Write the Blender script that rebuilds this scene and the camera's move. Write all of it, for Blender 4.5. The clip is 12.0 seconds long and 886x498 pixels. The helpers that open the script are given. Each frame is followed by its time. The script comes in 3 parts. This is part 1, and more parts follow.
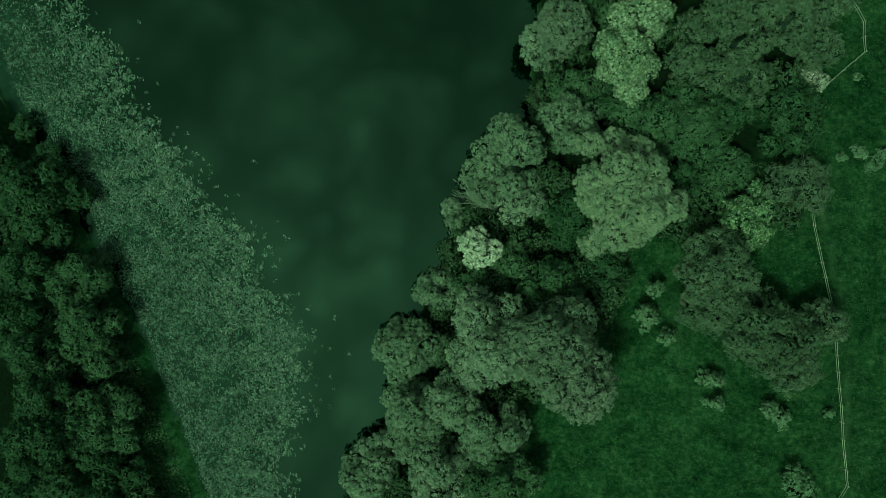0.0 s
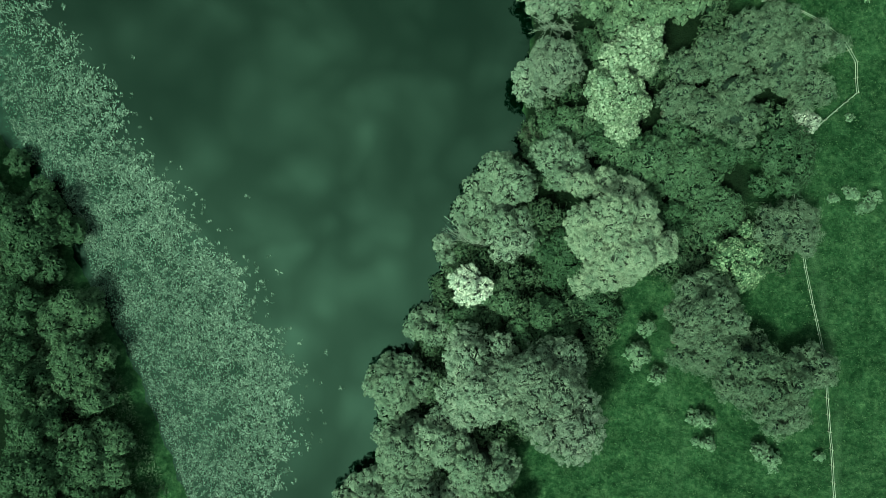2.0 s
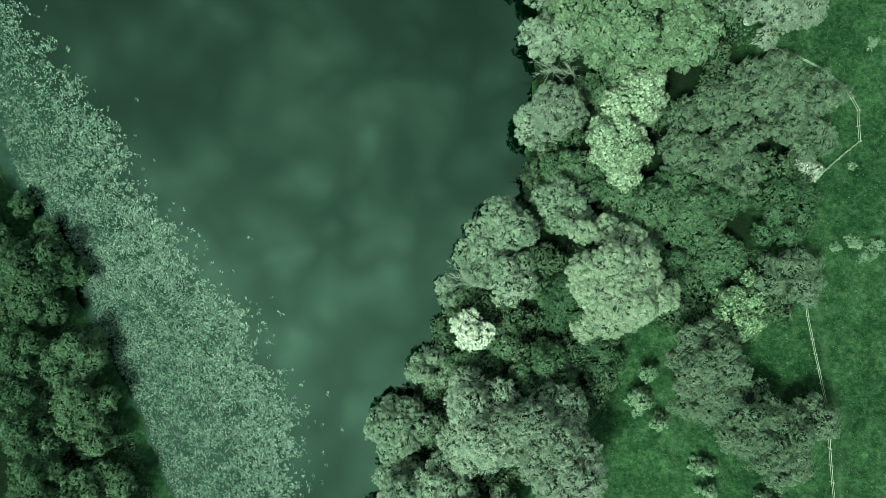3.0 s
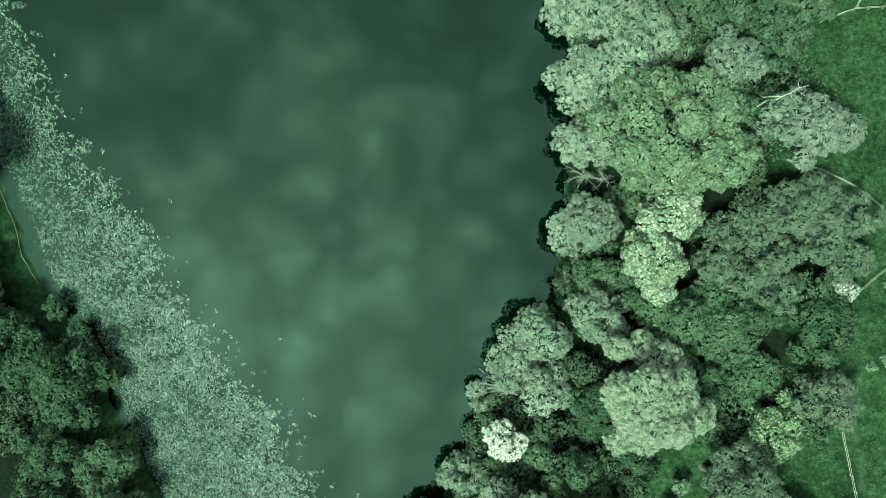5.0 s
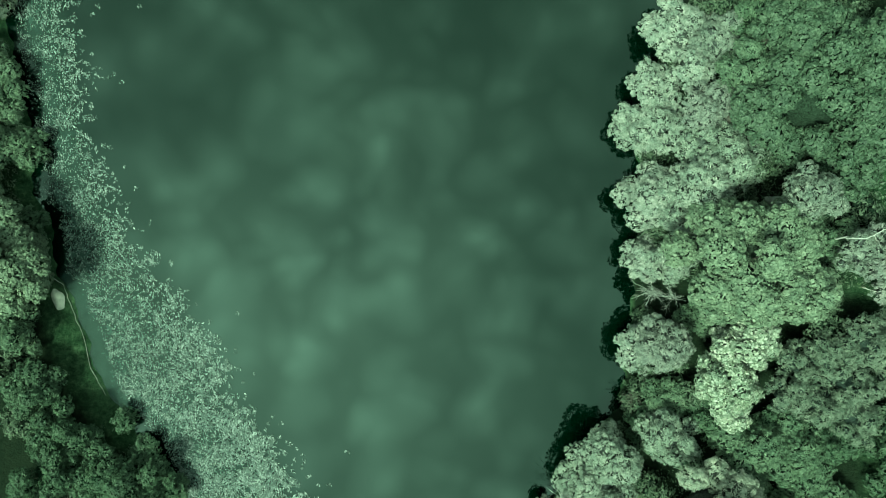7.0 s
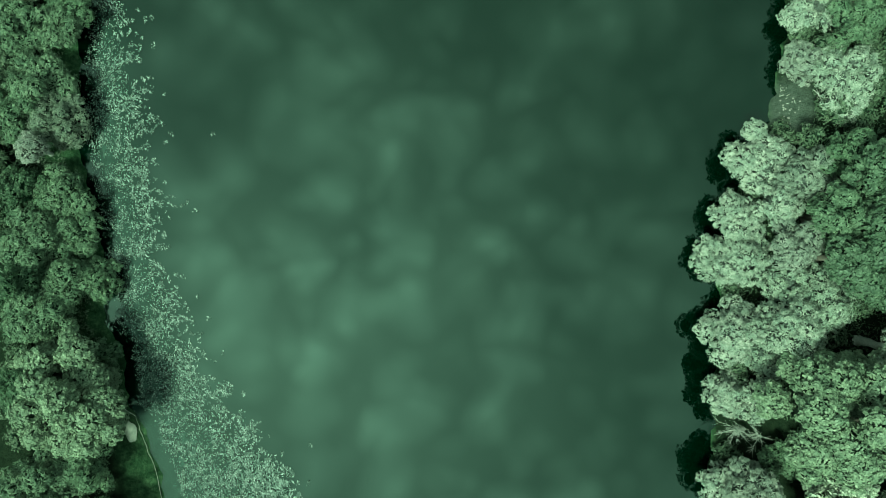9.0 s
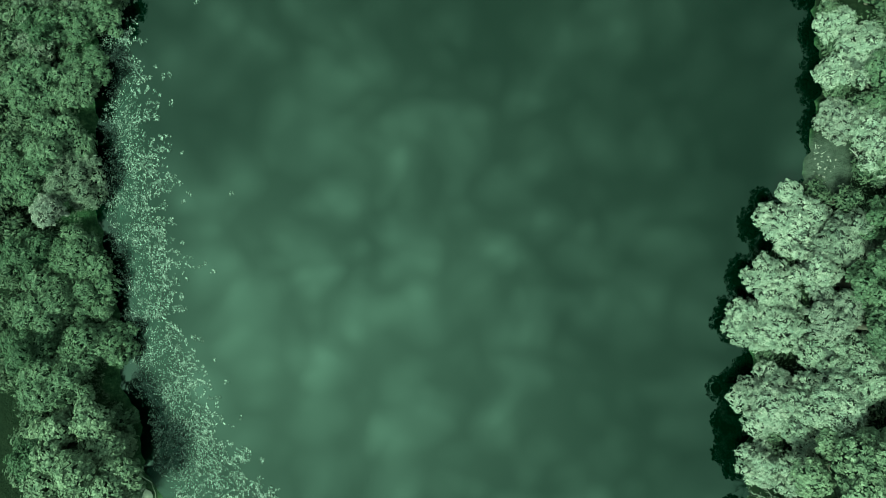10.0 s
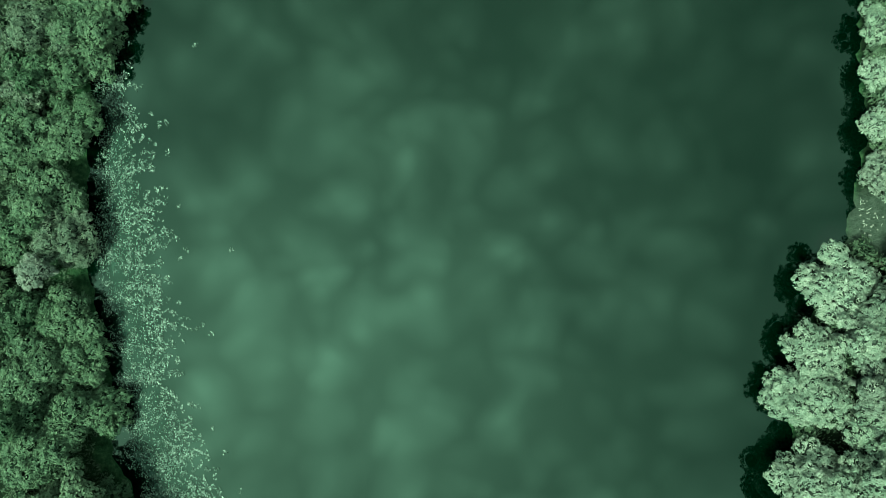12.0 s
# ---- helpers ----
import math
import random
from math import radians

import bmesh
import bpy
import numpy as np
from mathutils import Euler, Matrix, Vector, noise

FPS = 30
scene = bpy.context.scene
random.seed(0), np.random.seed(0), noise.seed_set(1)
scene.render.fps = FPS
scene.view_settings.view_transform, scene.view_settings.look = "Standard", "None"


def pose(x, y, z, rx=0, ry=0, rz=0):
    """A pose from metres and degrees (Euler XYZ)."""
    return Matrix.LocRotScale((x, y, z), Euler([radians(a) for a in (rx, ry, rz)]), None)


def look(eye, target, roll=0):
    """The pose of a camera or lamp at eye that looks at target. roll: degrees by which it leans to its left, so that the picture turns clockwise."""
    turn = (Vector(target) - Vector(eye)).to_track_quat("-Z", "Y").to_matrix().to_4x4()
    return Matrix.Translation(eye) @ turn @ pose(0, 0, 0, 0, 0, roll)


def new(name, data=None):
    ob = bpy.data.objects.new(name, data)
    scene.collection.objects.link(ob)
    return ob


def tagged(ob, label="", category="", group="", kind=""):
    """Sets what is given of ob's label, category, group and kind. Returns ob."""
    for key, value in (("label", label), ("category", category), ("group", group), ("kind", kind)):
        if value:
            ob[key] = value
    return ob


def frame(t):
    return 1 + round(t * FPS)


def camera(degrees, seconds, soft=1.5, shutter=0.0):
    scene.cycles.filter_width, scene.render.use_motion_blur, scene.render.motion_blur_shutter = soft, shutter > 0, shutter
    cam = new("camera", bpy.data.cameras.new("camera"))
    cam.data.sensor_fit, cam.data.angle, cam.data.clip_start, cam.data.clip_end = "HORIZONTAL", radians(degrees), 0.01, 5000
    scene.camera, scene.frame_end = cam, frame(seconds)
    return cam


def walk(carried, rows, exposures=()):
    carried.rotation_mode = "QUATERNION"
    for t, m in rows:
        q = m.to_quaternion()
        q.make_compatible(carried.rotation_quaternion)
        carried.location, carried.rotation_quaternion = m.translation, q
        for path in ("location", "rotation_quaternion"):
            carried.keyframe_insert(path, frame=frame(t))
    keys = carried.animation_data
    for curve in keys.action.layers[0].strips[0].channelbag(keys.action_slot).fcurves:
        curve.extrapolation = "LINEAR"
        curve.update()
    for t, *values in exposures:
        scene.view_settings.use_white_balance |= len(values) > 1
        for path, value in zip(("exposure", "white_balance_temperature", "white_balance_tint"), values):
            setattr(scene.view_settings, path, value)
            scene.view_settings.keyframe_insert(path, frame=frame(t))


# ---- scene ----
# ---------------------------------------------------------------- camera
cam = camera(65.48, 12.0, soft=0.85)
PATH = [
    (0.0, -0.0, 0.0, 132.579, -0.793, -2.45, 0.511),
    (0.5, 0.798, 0.452, 132.596, -1.012, -2.409, 0.531),
    (1.0, 1.55, 1.559, 132.666, -0.946, -2.266, 0.573),
    (1.5, 2.109, 3.638, 132.677, -0.806, -2.124, 0.666),
    (2.0, 2.528, 6.472, 132.685, -0.685, -2.001, 0.752),
    (2.5, 2.786, 9.763, 132.73, -0.479, -1.87, 0.836),
    (4.5, -1.061, 27.539, 132.703, -0.076, -1.603, 1.19),
    (5.0, -3.321, 32.342, 132.675, 0.043, -1.543, 1.291),
    (5.5, -5.938, 37.279, 132.62, 0.147, -1.46, 1.355),
    (6.0, -8.964, 42.289, 132.568, 0.255, -1.409, 1.454),
    (6.5, -12.107, 47.369, 132.545, 0.373, -1.251, 1.552),
    (7.0, -15.301, 52.623, 132.495, 0.492, -0.991, 1.642),
    (9.0, -28.442, 75.943, 130.39, 0.959, -0.147, 1.775),
    (9.5, -30.174, 81.449, 129.003, 1.322, 0.266, 1.793),
    (10.0, -31.62, 86.285, 127.165, 1.454, 0.533, 1.826),
    (10.5, -32.605, 90.156, 125.152, 1.568, 0.76, 1.847),
    (11.0, -33.151, 93.075, 123.071, 1.643, 0.973, 1.902),
    (11.5, -33.343, 95.154, 120.925, 1.666, 1.121, 1.973),
    (12.0, -33.407, 96.822, 118.676, 1.565, 1.102, 2.035),
]
# seconds, stops, kelvin, tint: the picture brightens from the dark at its start
LIGHTEN = [(0.0, 0.66, 7400, -92), (0.5, 0.95, 7200, -84), (1.0, 1.32, 6800, -77), (1.5, 1.66, 6550, -70), (2.0, 1.92, 6400, -63), (2.5, 2.12, 6300, -57),
           (4.5, 2.46, 6150, -50), (5.5, 2.55, 6150, -48), (7.0, 2.57, 6150, -48), (9.0, 2.54, 6150, -54), (12.0, 2.55, 6150, -56)]
walk(cam, [(t, pose(x, y, z, rx, ry, rz)) for t, x, y, z, rx, ry, rz in PATH],
     LIGHTEN)


# ---------------------------------------------------------------- sky and sun
def node(tree, kind, **values):
    n = tree.nodes.new(kind)
    for key, value in values.items():
        n.inputs[key.replace("_", " ")].default_value = value
    return n


SUN_FROM = Vector((-0.38, -0.40, 0.84)).normalized()

world = bpy.data.worlds.new("sky")
scene.world = world
world.use_nodes = True
wt = world.node_tree
wt.nodes.clear()
coord = wt.nodes.new("ShaderNodeTexCoord")
clear = wt.nodes.new("ShaderNodeTexSky")
clear.sky_type, clear.sun_disc = "NISHITA", False
clear.sun_elevation = math.asin(SUN_FROM.z)
clear.sun_rotation = math.atan2(SUN_FROM.x, SUN_FROM.y)
dim = wt.nodes.new("ShaderNodeVectorMath")
dim.operation = "SCALE"
dim.inputs["Scale"].default_value = 0.10
wt.links.new(clear.outputs["Color"], dim.inputs[0])
stir = node(wt, "ShaderNodeTexNoise", Scale=6.0, Detail=2.0, Roughness=0.5)
swirl = wt.nodes.new("ShaderNodeVectorMath")
swirl.operation = "MULTIPLY_ADD"
swirl.inputs[1].default_value = (0.09, 0.09, 0.09)
wt.links.new(stir.outputs["Color"], swirl.inputs[0])
wt.links.new(coord.outputs["Generated"], swirl.inputs[2])
puffs, small = node(wt, "ShaderNodeTexVoronoi", Scale=13.0), node(wt, "ShaderNodeTexVoronoi", Scale=22.0)
for n in (puffs, small):
    n.feature = "SMOOTH_F1"
    n.inputs["Smoothness"].default_value = 0.35
banks = node(wt, "ShaderNodeTexNoise", Scale=4.2, Detail=2.0, Roughness=0.5)
for n in (stir, banks):
    wt.links.new(coord.outputs["Generated"], n.inputs["Vector"])
for n in (puffs, small):
    wt.links.new(swirl.outputs[0], n.inputs["Vector"])


def math_node(tree, op, a, b=None, clamp=False):
    n = tree.nodes.new("ShaderNodeMath")
    n.operation, n.use_clamp = op, clamp
    for i, v in enumerate((a, b)):
        if v is None:
            continue
        if isinstance(v, (int, float)):
            n.inputs[i].default_value = v
        else:
            tree.links.new(v, n.inputs[i])
    return n.outputs[0]


def ramp(tree, fac, *stops):
    n = tree.nodes.new("ShaderNodeValToRGB")
    while len(n.color_ramp.elements) < len(stops):
        n.color_ramp.elements.new(0.5)
    for e, (p, c) in zip(n.color_ramp.elements, stops):
        e.position, e.color = p, (*c, 1) if len(c) == 3 else c
    tree.links.new(fac, n.inputs[0])
    return n.outputs[0]


# a thin overcast: brightest round the hidden sun, dim towards the horizon
glow = wt.nodes.new("ShaderNodeVectorMath")
glow.operation = "DOT_PRODUCT"
wt.links.new(coord.outputs["Generated"], glow.inputs[0])
glow.inputs[1].default_value = Vector((-0.16, -0.14, 0.97)).normalized()
near_sun = math_node(wt, "MAXIMUM", glow.outputs["Value"], 0.02)
broad_glow = math_node(wt, "MULTIPLY", math_node(wt, "POWER", near_sun, 8.0), 0.89)
inner_glow = math_node(wt, "MULTIPLY", math_node(wt, "POWER", near_sun, 34.0), 0.26)
lift = math_node(wt, "ADD", math_node(wt, "ADD", broad_glow, inner_glow), 0.28)
heap = ramp(wt, puffs.outputs["Distance"], (0.12, (1.21, 1.21, 1.22)), (0.62, (0.78, 0.78, 0.78)))
wisp = ramp(wt, small.outputs["Distance"], (0.10, (1.12, 1.12, 1.12)), (0.60, (0.88, 0.88, 0.88)))
mass = wt.nodes.new("ShaderNodeVectorMath")
mass.operation = "MULTIPLY"
wt.links.new(heap, mass.inputs[0])
wt.links.new(wisp, mass.inputs[1])
puff = mass.outputs[0]
bank = ramp(wt, banks.outputs["Fac"], (0.32, (0.80, 0.80, 0.81)), (0.68, (1.14, 1.14, 1.14)))
cloud = wt.nodes.new("ShaderNodeVectorMath")
cloud.operation = "MULTIPLY"
wt.links.new(puff, cloud.inputs[0])
wt.links.new(bank, cloud.inputs[1])
cloud2 = wt.nodes.new("ShaderNodeVectorMath")
cloud2.operation = "SCALE"
wt.links.new(cloud.outputs[0], cloud2.inputs[0])
wt.links.new(lift, cloud2.inputs["Scale"])
mix = wt.nodes.new("ShaderNodeMix")
mix.data_type = "RGBA"
mix.inputs[0].default_value = 0.88
wt.links.new(dim.outputs[0], mix.inputs[6])
wt.links.new(cloud2.outputs[0], mix.inputs[7])
back = node(wt, "ShaderNodeBackground", Strength=0.58)
wt.links.new(mix.outputs[2], back.inputs["Color"])
wout = wt.nodes.new("ShaderNodeOutputWorld")
wt.links.new(back.outputs[0], wout.inputs[0])

sun = new("sun", bpy.data.lights.new("sun", "SUN"))
sun.data.energy, sun.data.angle, sun.data.color = 2.15, radians(11), (1.0, 0.97, 0.90)
sun.matrix_world = look(SUN_FROM * 400, (0, 0, 0))


# ---------------------------------------------------------------- materials
def material(name):
    m = bpy.data.materials.new(name)
    m.use_nodes = True
    m.node_tree.nodes.clear()
    out = m.node_tree.nodes.new("ShaderNodeOutputMaterial")
    return m, m.node_tree, out


def noise_at(tree, scale, detail=3.0, rough=0.55, space="Object"):
    c = tree.nodes.new("ShaderNodeTexCoord")
    n = node(tree, "ShaderNodeTexNoise", Scale=scale, Detail=detail, Roughness=rough)
    tree.links.new(c.outputs[space], n.inputs["Vector"])
    return n.outputs["Fac"]


def blend(tree, fac, a, b, how="MIX"):
    n = tree.nodes.new("ShaderNodeMix")
    n.data_type, n.blend_type = "RGBA", how
    for slot, v in ((0, fac), (6, a), (7, b)):
        if isinstance(v, (int, float)):
            n.inputs[slot].default_value = v
        elif isinstance(v, tuple):
            n.inputs[slot].default_value = (*v, 1)
        else:
            tree.links.new(v, n.inputs[slot])
    return n.outputs[2]


def foliage(name, low, high, tip, through_it=0.20, rough=0.5):
    """Leaves: each one its own tone, each tree a little of its own, light passing through the blade."""
    m, t, out = material(name)
    geo = t.nodes.new("ShaderNodeNewGeometry")
    info = t.nodes.new("ShaderNodeObjectInfo")
    low, tip = tuple(0.78 * c for c in low), tuple(1.10 * c for c in tip)
    tone = ramp(t, geo.outputs["Random Per Island"], (0.0, low), (0.55, high), (1.0, tip))
    patch = noise_at(t, 0.55, 2.0)
    tone = blend(t, 1.0, tone, ramp(t, patch, (0.33, (0.72, 0.76, 0.72)), (0.67, (1.2, 1.15, 1.1))), "MULTIPLY")
    tone = blend(t, 1.0, tone, ramp(t, info.outputs["Random"], (0.0, (0.88, 0.9, 0.86)), (1.0, (1.12, 1.08, 1.1))), "MULTIPLY")
    tone = blend(t, 1.0, tone, ramp(t, noise_at(t, 1.5, 4.0, 0.65), (0.36, (0.76, 0.79, 0.76)), (0.64, (1.17, 1.15, 1.14))), "MULTIPLY")
    p = node(t, "ShaderNodeBsdfPrincipled", Roughness=rough)
    p.inputs["Specular IOR Level"].default_value = 0.15
    t.links.new(tone, p.inputs["Base Color"])
    tr = t.nodes.new("ShaderNodeBsdfTranslucent")
    t.links.new(tone, tr.inputs["Color"])
    mx = t.nodes.new("ShaderNodeMixShader")
    mx.inputs[0].default_value = through_it
    t.links.new(p.outputs[0], mx.inputs[1])
    t.links.new(tr.outputs[0], mx.inputs[2])
    t.links.new(mx.outputs[0], out.inputs[0])
    return m


def solid(name, low, high, scale, rough=0.8, bump=0.0, detail=4.0, island=False, gloss=0.5):
    m, t, out = material(name)
    fac = noise_at(t, scale, detail)
    tone = ramp(t, fac, (0.3, low), (0.7, high))
    if island:
        info = t.nodes.new("ShaderNodeObjectInfo")
        tone = blend(t, 1.0, tone, ramp(t, info.outputs["Random"], (0, (0.8, 0.8, 0.8)), (1, (1.15, 1.15, 1.15))), "MULTIPLY")
    p = node(t, "ShaderNodeBsdfPrincipled", Roughness=rough)
    t.links.new(tone, p.inputs["Base Color"])
    p.inputs["Specular IOR Level"].default_value = gloss
    if bump:
        b = node(t, "ShaderNodeBump", Strength=bump, Distance=0.05)
        t.links.new(noise_at(t, scale * 4, 5.0), b.inputs["Height"])
        t.links.new(b.outputs[0], p.inputs["Normal"])
    t.links.new(p.outputs[0], out.inputs[0])
    return m


LEAVES = {
    "willow": foliage("willow_leaves", (0.1401, 0.1658, 0.1389), (0.1727, 0.1980, 0.1709), (0.2103, 0.2335, 0.2101)),
    "alder": foliage("alder_leaves", (0.0522, 0.0789, 0.0503), (0.0684, 0.0969, 0.0636), (0.0883, 0.1197, 0.0826)),
    "oak": foliage("oak_leaves", (0.0815, 0.1081, 0.0746), (0.1045, 0.1327, 0.0944), (0.1291, 0.1572, 0.1173)),
    "deep": foliage("maple_leaves", (0.0379, 0.0584, 0.0375), (0.0480, 0.0702, 0.0470), (0.0615, 0.0835, 0.0583)),
    "dark": foliage("undergrowth_leaves", (0.0310, 0.0520, 0.0300), (0.0410, 0.0640, 0.0390), (0.0540, 0.0800, 0.0510)),
    "grey": foliage("ash_leaves", (0.0793, 0.1002, 0.0773), (0.0971, 0.1190, 0.0940), (0.1201, 0.1420, 0.1159)),
    "feather": foliage("feathery_leaves", (0.2045, 0.2296, 0.1911), (0.2375, 0.2599, 0.2201), (0.2738, 0.2906, 0.2545)),
    "pale": foliage("poplar_leaves", (0.1150, 0.1336, 0.1160), (0.1393, 0.1574, 0.1396), (0.1681, 0.1830, 0.1672)),
    "cream": foliage("cream_leaves", (0.1057, 0.1350, 0.0927), (0.1830, 0.2104, 0.1665), (0.3104, 0.3230, 0.2867)),
    "fleck": foliage("flecked_leaves", (0.0642, 0.1008, 0.0602), (0.1040, 0.1416, 0.0930), (0.2632, 0.2904, 0.2187)),
    "white": foliage("blossom", (0.2564, 0.2717, 0.2446), (0.4617, 0.4637, 0.4442), (0.6492, 0.6234, 0.6270)),
    "white2": foliage("pale_blossom", (0.1435, 0.1566, 0.1404), (0.2571, 0.2565, 0.2495), (0.3582, 0.3456, 0.3408)),
    "bush": foliage("bush_leaves", (0.0400, 0.0570, 0.0370), (0.0520, 0.0710, 0.0470), (0.0700, 0.0900, 0.0630)),
    "shrub": foliage("shrub_leaves", (0.1125, 0.1493, 0.1092), (0.1387, 0.1788, 0.1335), (0.1703, 0.2098, 0.1635)),
}


def shaded_inner_leaves(name, tone):
    """Leaves and twigs behind the outer sprays, with shade painted into their dark colour."""
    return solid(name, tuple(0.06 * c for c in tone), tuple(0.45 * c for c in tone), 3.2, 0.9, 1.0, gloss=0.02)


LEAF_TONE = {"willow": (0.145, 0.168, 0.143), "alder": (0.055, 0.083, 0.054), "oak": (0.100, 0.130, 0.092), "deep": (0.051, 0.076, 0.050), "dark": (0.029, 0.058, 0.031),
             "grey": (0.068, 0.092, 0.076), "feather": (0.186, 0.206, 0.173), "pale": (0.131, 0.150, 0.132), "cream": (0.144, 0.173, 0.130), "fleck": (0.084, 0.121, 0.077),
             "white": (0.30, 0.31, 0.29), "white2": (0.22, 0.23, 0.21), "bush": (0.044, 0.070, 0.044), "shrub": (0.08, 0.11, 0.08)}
INNER_SHADE = {style: shaded_inner_leaves("inner_shade_" + style, tone) for style, tone in LEAF_TONE.items()}
BARK = solid("bark", (0.035, 0.032, 0.024), (0.085, 0.075, 0.058), 3.0, 0.9, 0.6)
PALE_BARK = solid("pale_bark", (0.16, 0.17, 0.15), (0.32, 0.33, 0.29), 4.0, 0.85, 0.4)
DEADWOOD = solid("deadwood", (0.20, 0.20, 0.18), (0.34, 0.34, 0.30), 4.0, 0.8, 0.4)
RAIL = solid("weathered_rail", (0.20, 0.21, 0.18), (0.36, 0.36, 0.32), 2.5, 0.8, 0.4, island=True)
POST = solid("weathered_post", (0.10, 0.09, 0.07), (0.20, 0.18, 0.15), 5.0, 0.9, 0.5, island=True)
LOG = solid("wet_log", (0.05, 0.055, 0.045), (0.12, 0.12, 0.10), 2.0, 0.75, 0.5)
SAND = solid("sand", (0.06, 0.07, 0.055), (0.11, 0.115, 0.095), 1.2, 0.95, 0.3)
STONE = solid("stone", (0.08, 0.08, 0.07), (0.20, 0.19, 0.17), 1.5, 0.85, 0.5, island=True)


def make_ground():
    """Meadow, with worn and rank patches; mud and shingle by the river; fallen leaves on the wooded bank, blackened to
    paint in the trees' shade.
    """
    m, t, out = material("meadow")
    c = t.nodes.new("ShaderNodeTexCoord")
    fine = noise_at(t, 1.15, 6.0, 0.74)
    mid = noise_at(t, 0.30, 5.0, 0.65)
    wide = noise_at(t, 0.06, 3.0, 0.5)
    grass = ramp(t, fine, (0.30, (0.0057, 0.0144, 0.0063)), (0.48, (0.0167, 0.0333, 0.0159)), (0.64, (0.0379, 0.0609, 0.0316)), (0.78, (0.0874, 0.1127, 0.0655)))
    grass = blend(t, 1.0, grass, ramp(t, mid, (0.36, (0.55, 0.60, 0.55)), (0.64, (1.42, 1.34, 1.32))), "MULTIPLY")
    grass = blend(t, 1.0, grass, ramp(t, wide, (0.35, (0.78, 0.8, 0.78)), (0.65, (1.2, 1.15, 1.15))), "MULTIPLY")
    # near-black: the shade under the trees is painted into this tone
    shaded_litter = ramp(t, fine, (0.3, (0.003, 0.006, 0.003)), (0.75, (0.009, 0.013, 0.007)))
    mud = ramp(t, fine, (0.3, (0.016, 0.021, 0.016)), (0.75, (0.048, 0.056, 0.046)))
    at = t.nodes.new("ShaderNodeAttribute")
    at.attribute_name = "soil_and_shade"
    sp = t.nodes.new("ShaderNodeSeparateColor")
    t.links.new(at.outputs["Color"], sp.inputs[0])
    tone = blend(t, sp.outputs[0], grass, shaded_litter)
    tone = blend(t, math_node(t, "MULTIPLY", sp.outputs[2], 0.45), tone, (0.060, 0.085, 0.050))
    tone = blend(t, sp.outputs[1], tone, mud)
    p = node(t, "ShaderNodeBsdfPrincipled", Roughness=0.95)
    p.inputs["Specular IOR Level"].default_value = 0.05
    t.links.new(tone, p.inputs["Base Color"])
    b = node(t, "ShaderNodeBump", Strength=1.0, Distance=0.5)
    t.links.new(fine, b.inputs["Height"])
    t.links.new(b.outputs[0], p.inputs["Normal"])
    t.links.new(p.outputs[0], out.inputs[0])
    return m


def make_water():
    m, t, out = material("river_water")
    p = node(t, "ShaderNodeBsdfPrincipled", Roughness=0.002, IOR=1.333)
    body = ramp(t, noise_at(t, 0.03, 3.0), (0.35, (0.0001, 0.0015, 0.0006)), (0.65, (0.0002, 0.0019, 0.0008)))
    t.links.new(body, p.inputs["Base Color"])
    p.inputs["Specular IOR Level"].default_value = 1.0
    p.inputs["Specular Tint"].default_value = (0.745, 1.0, 0.835, 1)
    b = node(t, "ShaderNodeBump", Strength=0.02, Distance=0.02)
    t.links.new(noise_at(t, 0.8, 3.0), b.inputs["Height"])
    t.links.new(b.outputs[0], p.inputs["Normal"])
    t.links.new(p.outputs[0], out.inputs[0])
    return m


def make_weed():
    """A film of floating duckweed and drowned leaves, thick by the bank and broken further out."""
    m, t, out = material("duckweed_film")
    at = t.nodes.new("ShaderNodeAttribute")
    at.attribute_name = "cover"
    n1, n2 = noise_at(t, 0.9, 5.0, 0.65), noise_at(t, 0.14, 3.0)
    tone = ramp(t, n1, (0.3, (0.0085, 0.0180, 0.0130)), (0.7, (0.0200, 0.0350, 0.0275)))
    p = node(t, "ShaderNodeBsdfPrincipled", Roughness=0.7)
    p.inputs["Specular IOR Level"].default_value = 0.1
    t.links.new(tone, p.inputs["Base Color"])
    hole = math_node(t, "ADD", math_node(t, "MULTIPLY", n1, 0.7), math_node(t, "MULTIPLY", n2, 0.5))
    cover = math_node(t, "MULTIPLY", at.outputs["Fac"], math_node(t, "ADD", hole, 0.35), clamp=True)
    clearp = t.nodes.new("ShaderNodeBsdfTransparent")
    mx = t.nodes.new("ShaderNodeMixShader")
    t.links.new(cover, mx.inputs[0])
    t.links.new(clearp.outputs[0], mx.inputs[1])
    t.links.new(p.outputs[0], mx.inputs[2])
    t.links.new(mx.outputs[0], out.inputs[0])
    return m


MEADOW, WATER, WEED = make_ground(), make_water(), make_weed()
PADS = foliage("lily_leaves", (0.0330, 0.0490, 0.0430), (0.0520, 0.0700, 0.0640), (0.1750, 0.2000, 0.1960), 0.05, 0.6)
GRASS = foliage("grass_blades", (0.0100, 0.0220, 0.0100), (0.0230, 0.0420, 0.0195), (0.0560, 0.0780, 0.0430), 0.2, 0.7)


# ---------------------------------------------------------------- mesh helpers
def mesh_of(name, verts, quads, mat, smooth=False):
    """A mesh from arrays of corners and four-sided faces."""
    me = bpy.data.meshes.new(name)
    v, q = np.asarray(verts, np.float32), np.asarray(quads, np.int32)
    me.vertices.add(len(v))
    me.vertices.foreach_set("co", v.ravel())
    me.loops.add(q.size)
    me.loops.foreach_set("vertex_index", q.ravel())
    me.polygons.add(len(q))
    me.polygons.foreach_set("loop_start", np.arange(0, q.size, q.shape[1], dtype=np.int32))
    me.update(calc_edges=True)
    if smooth:
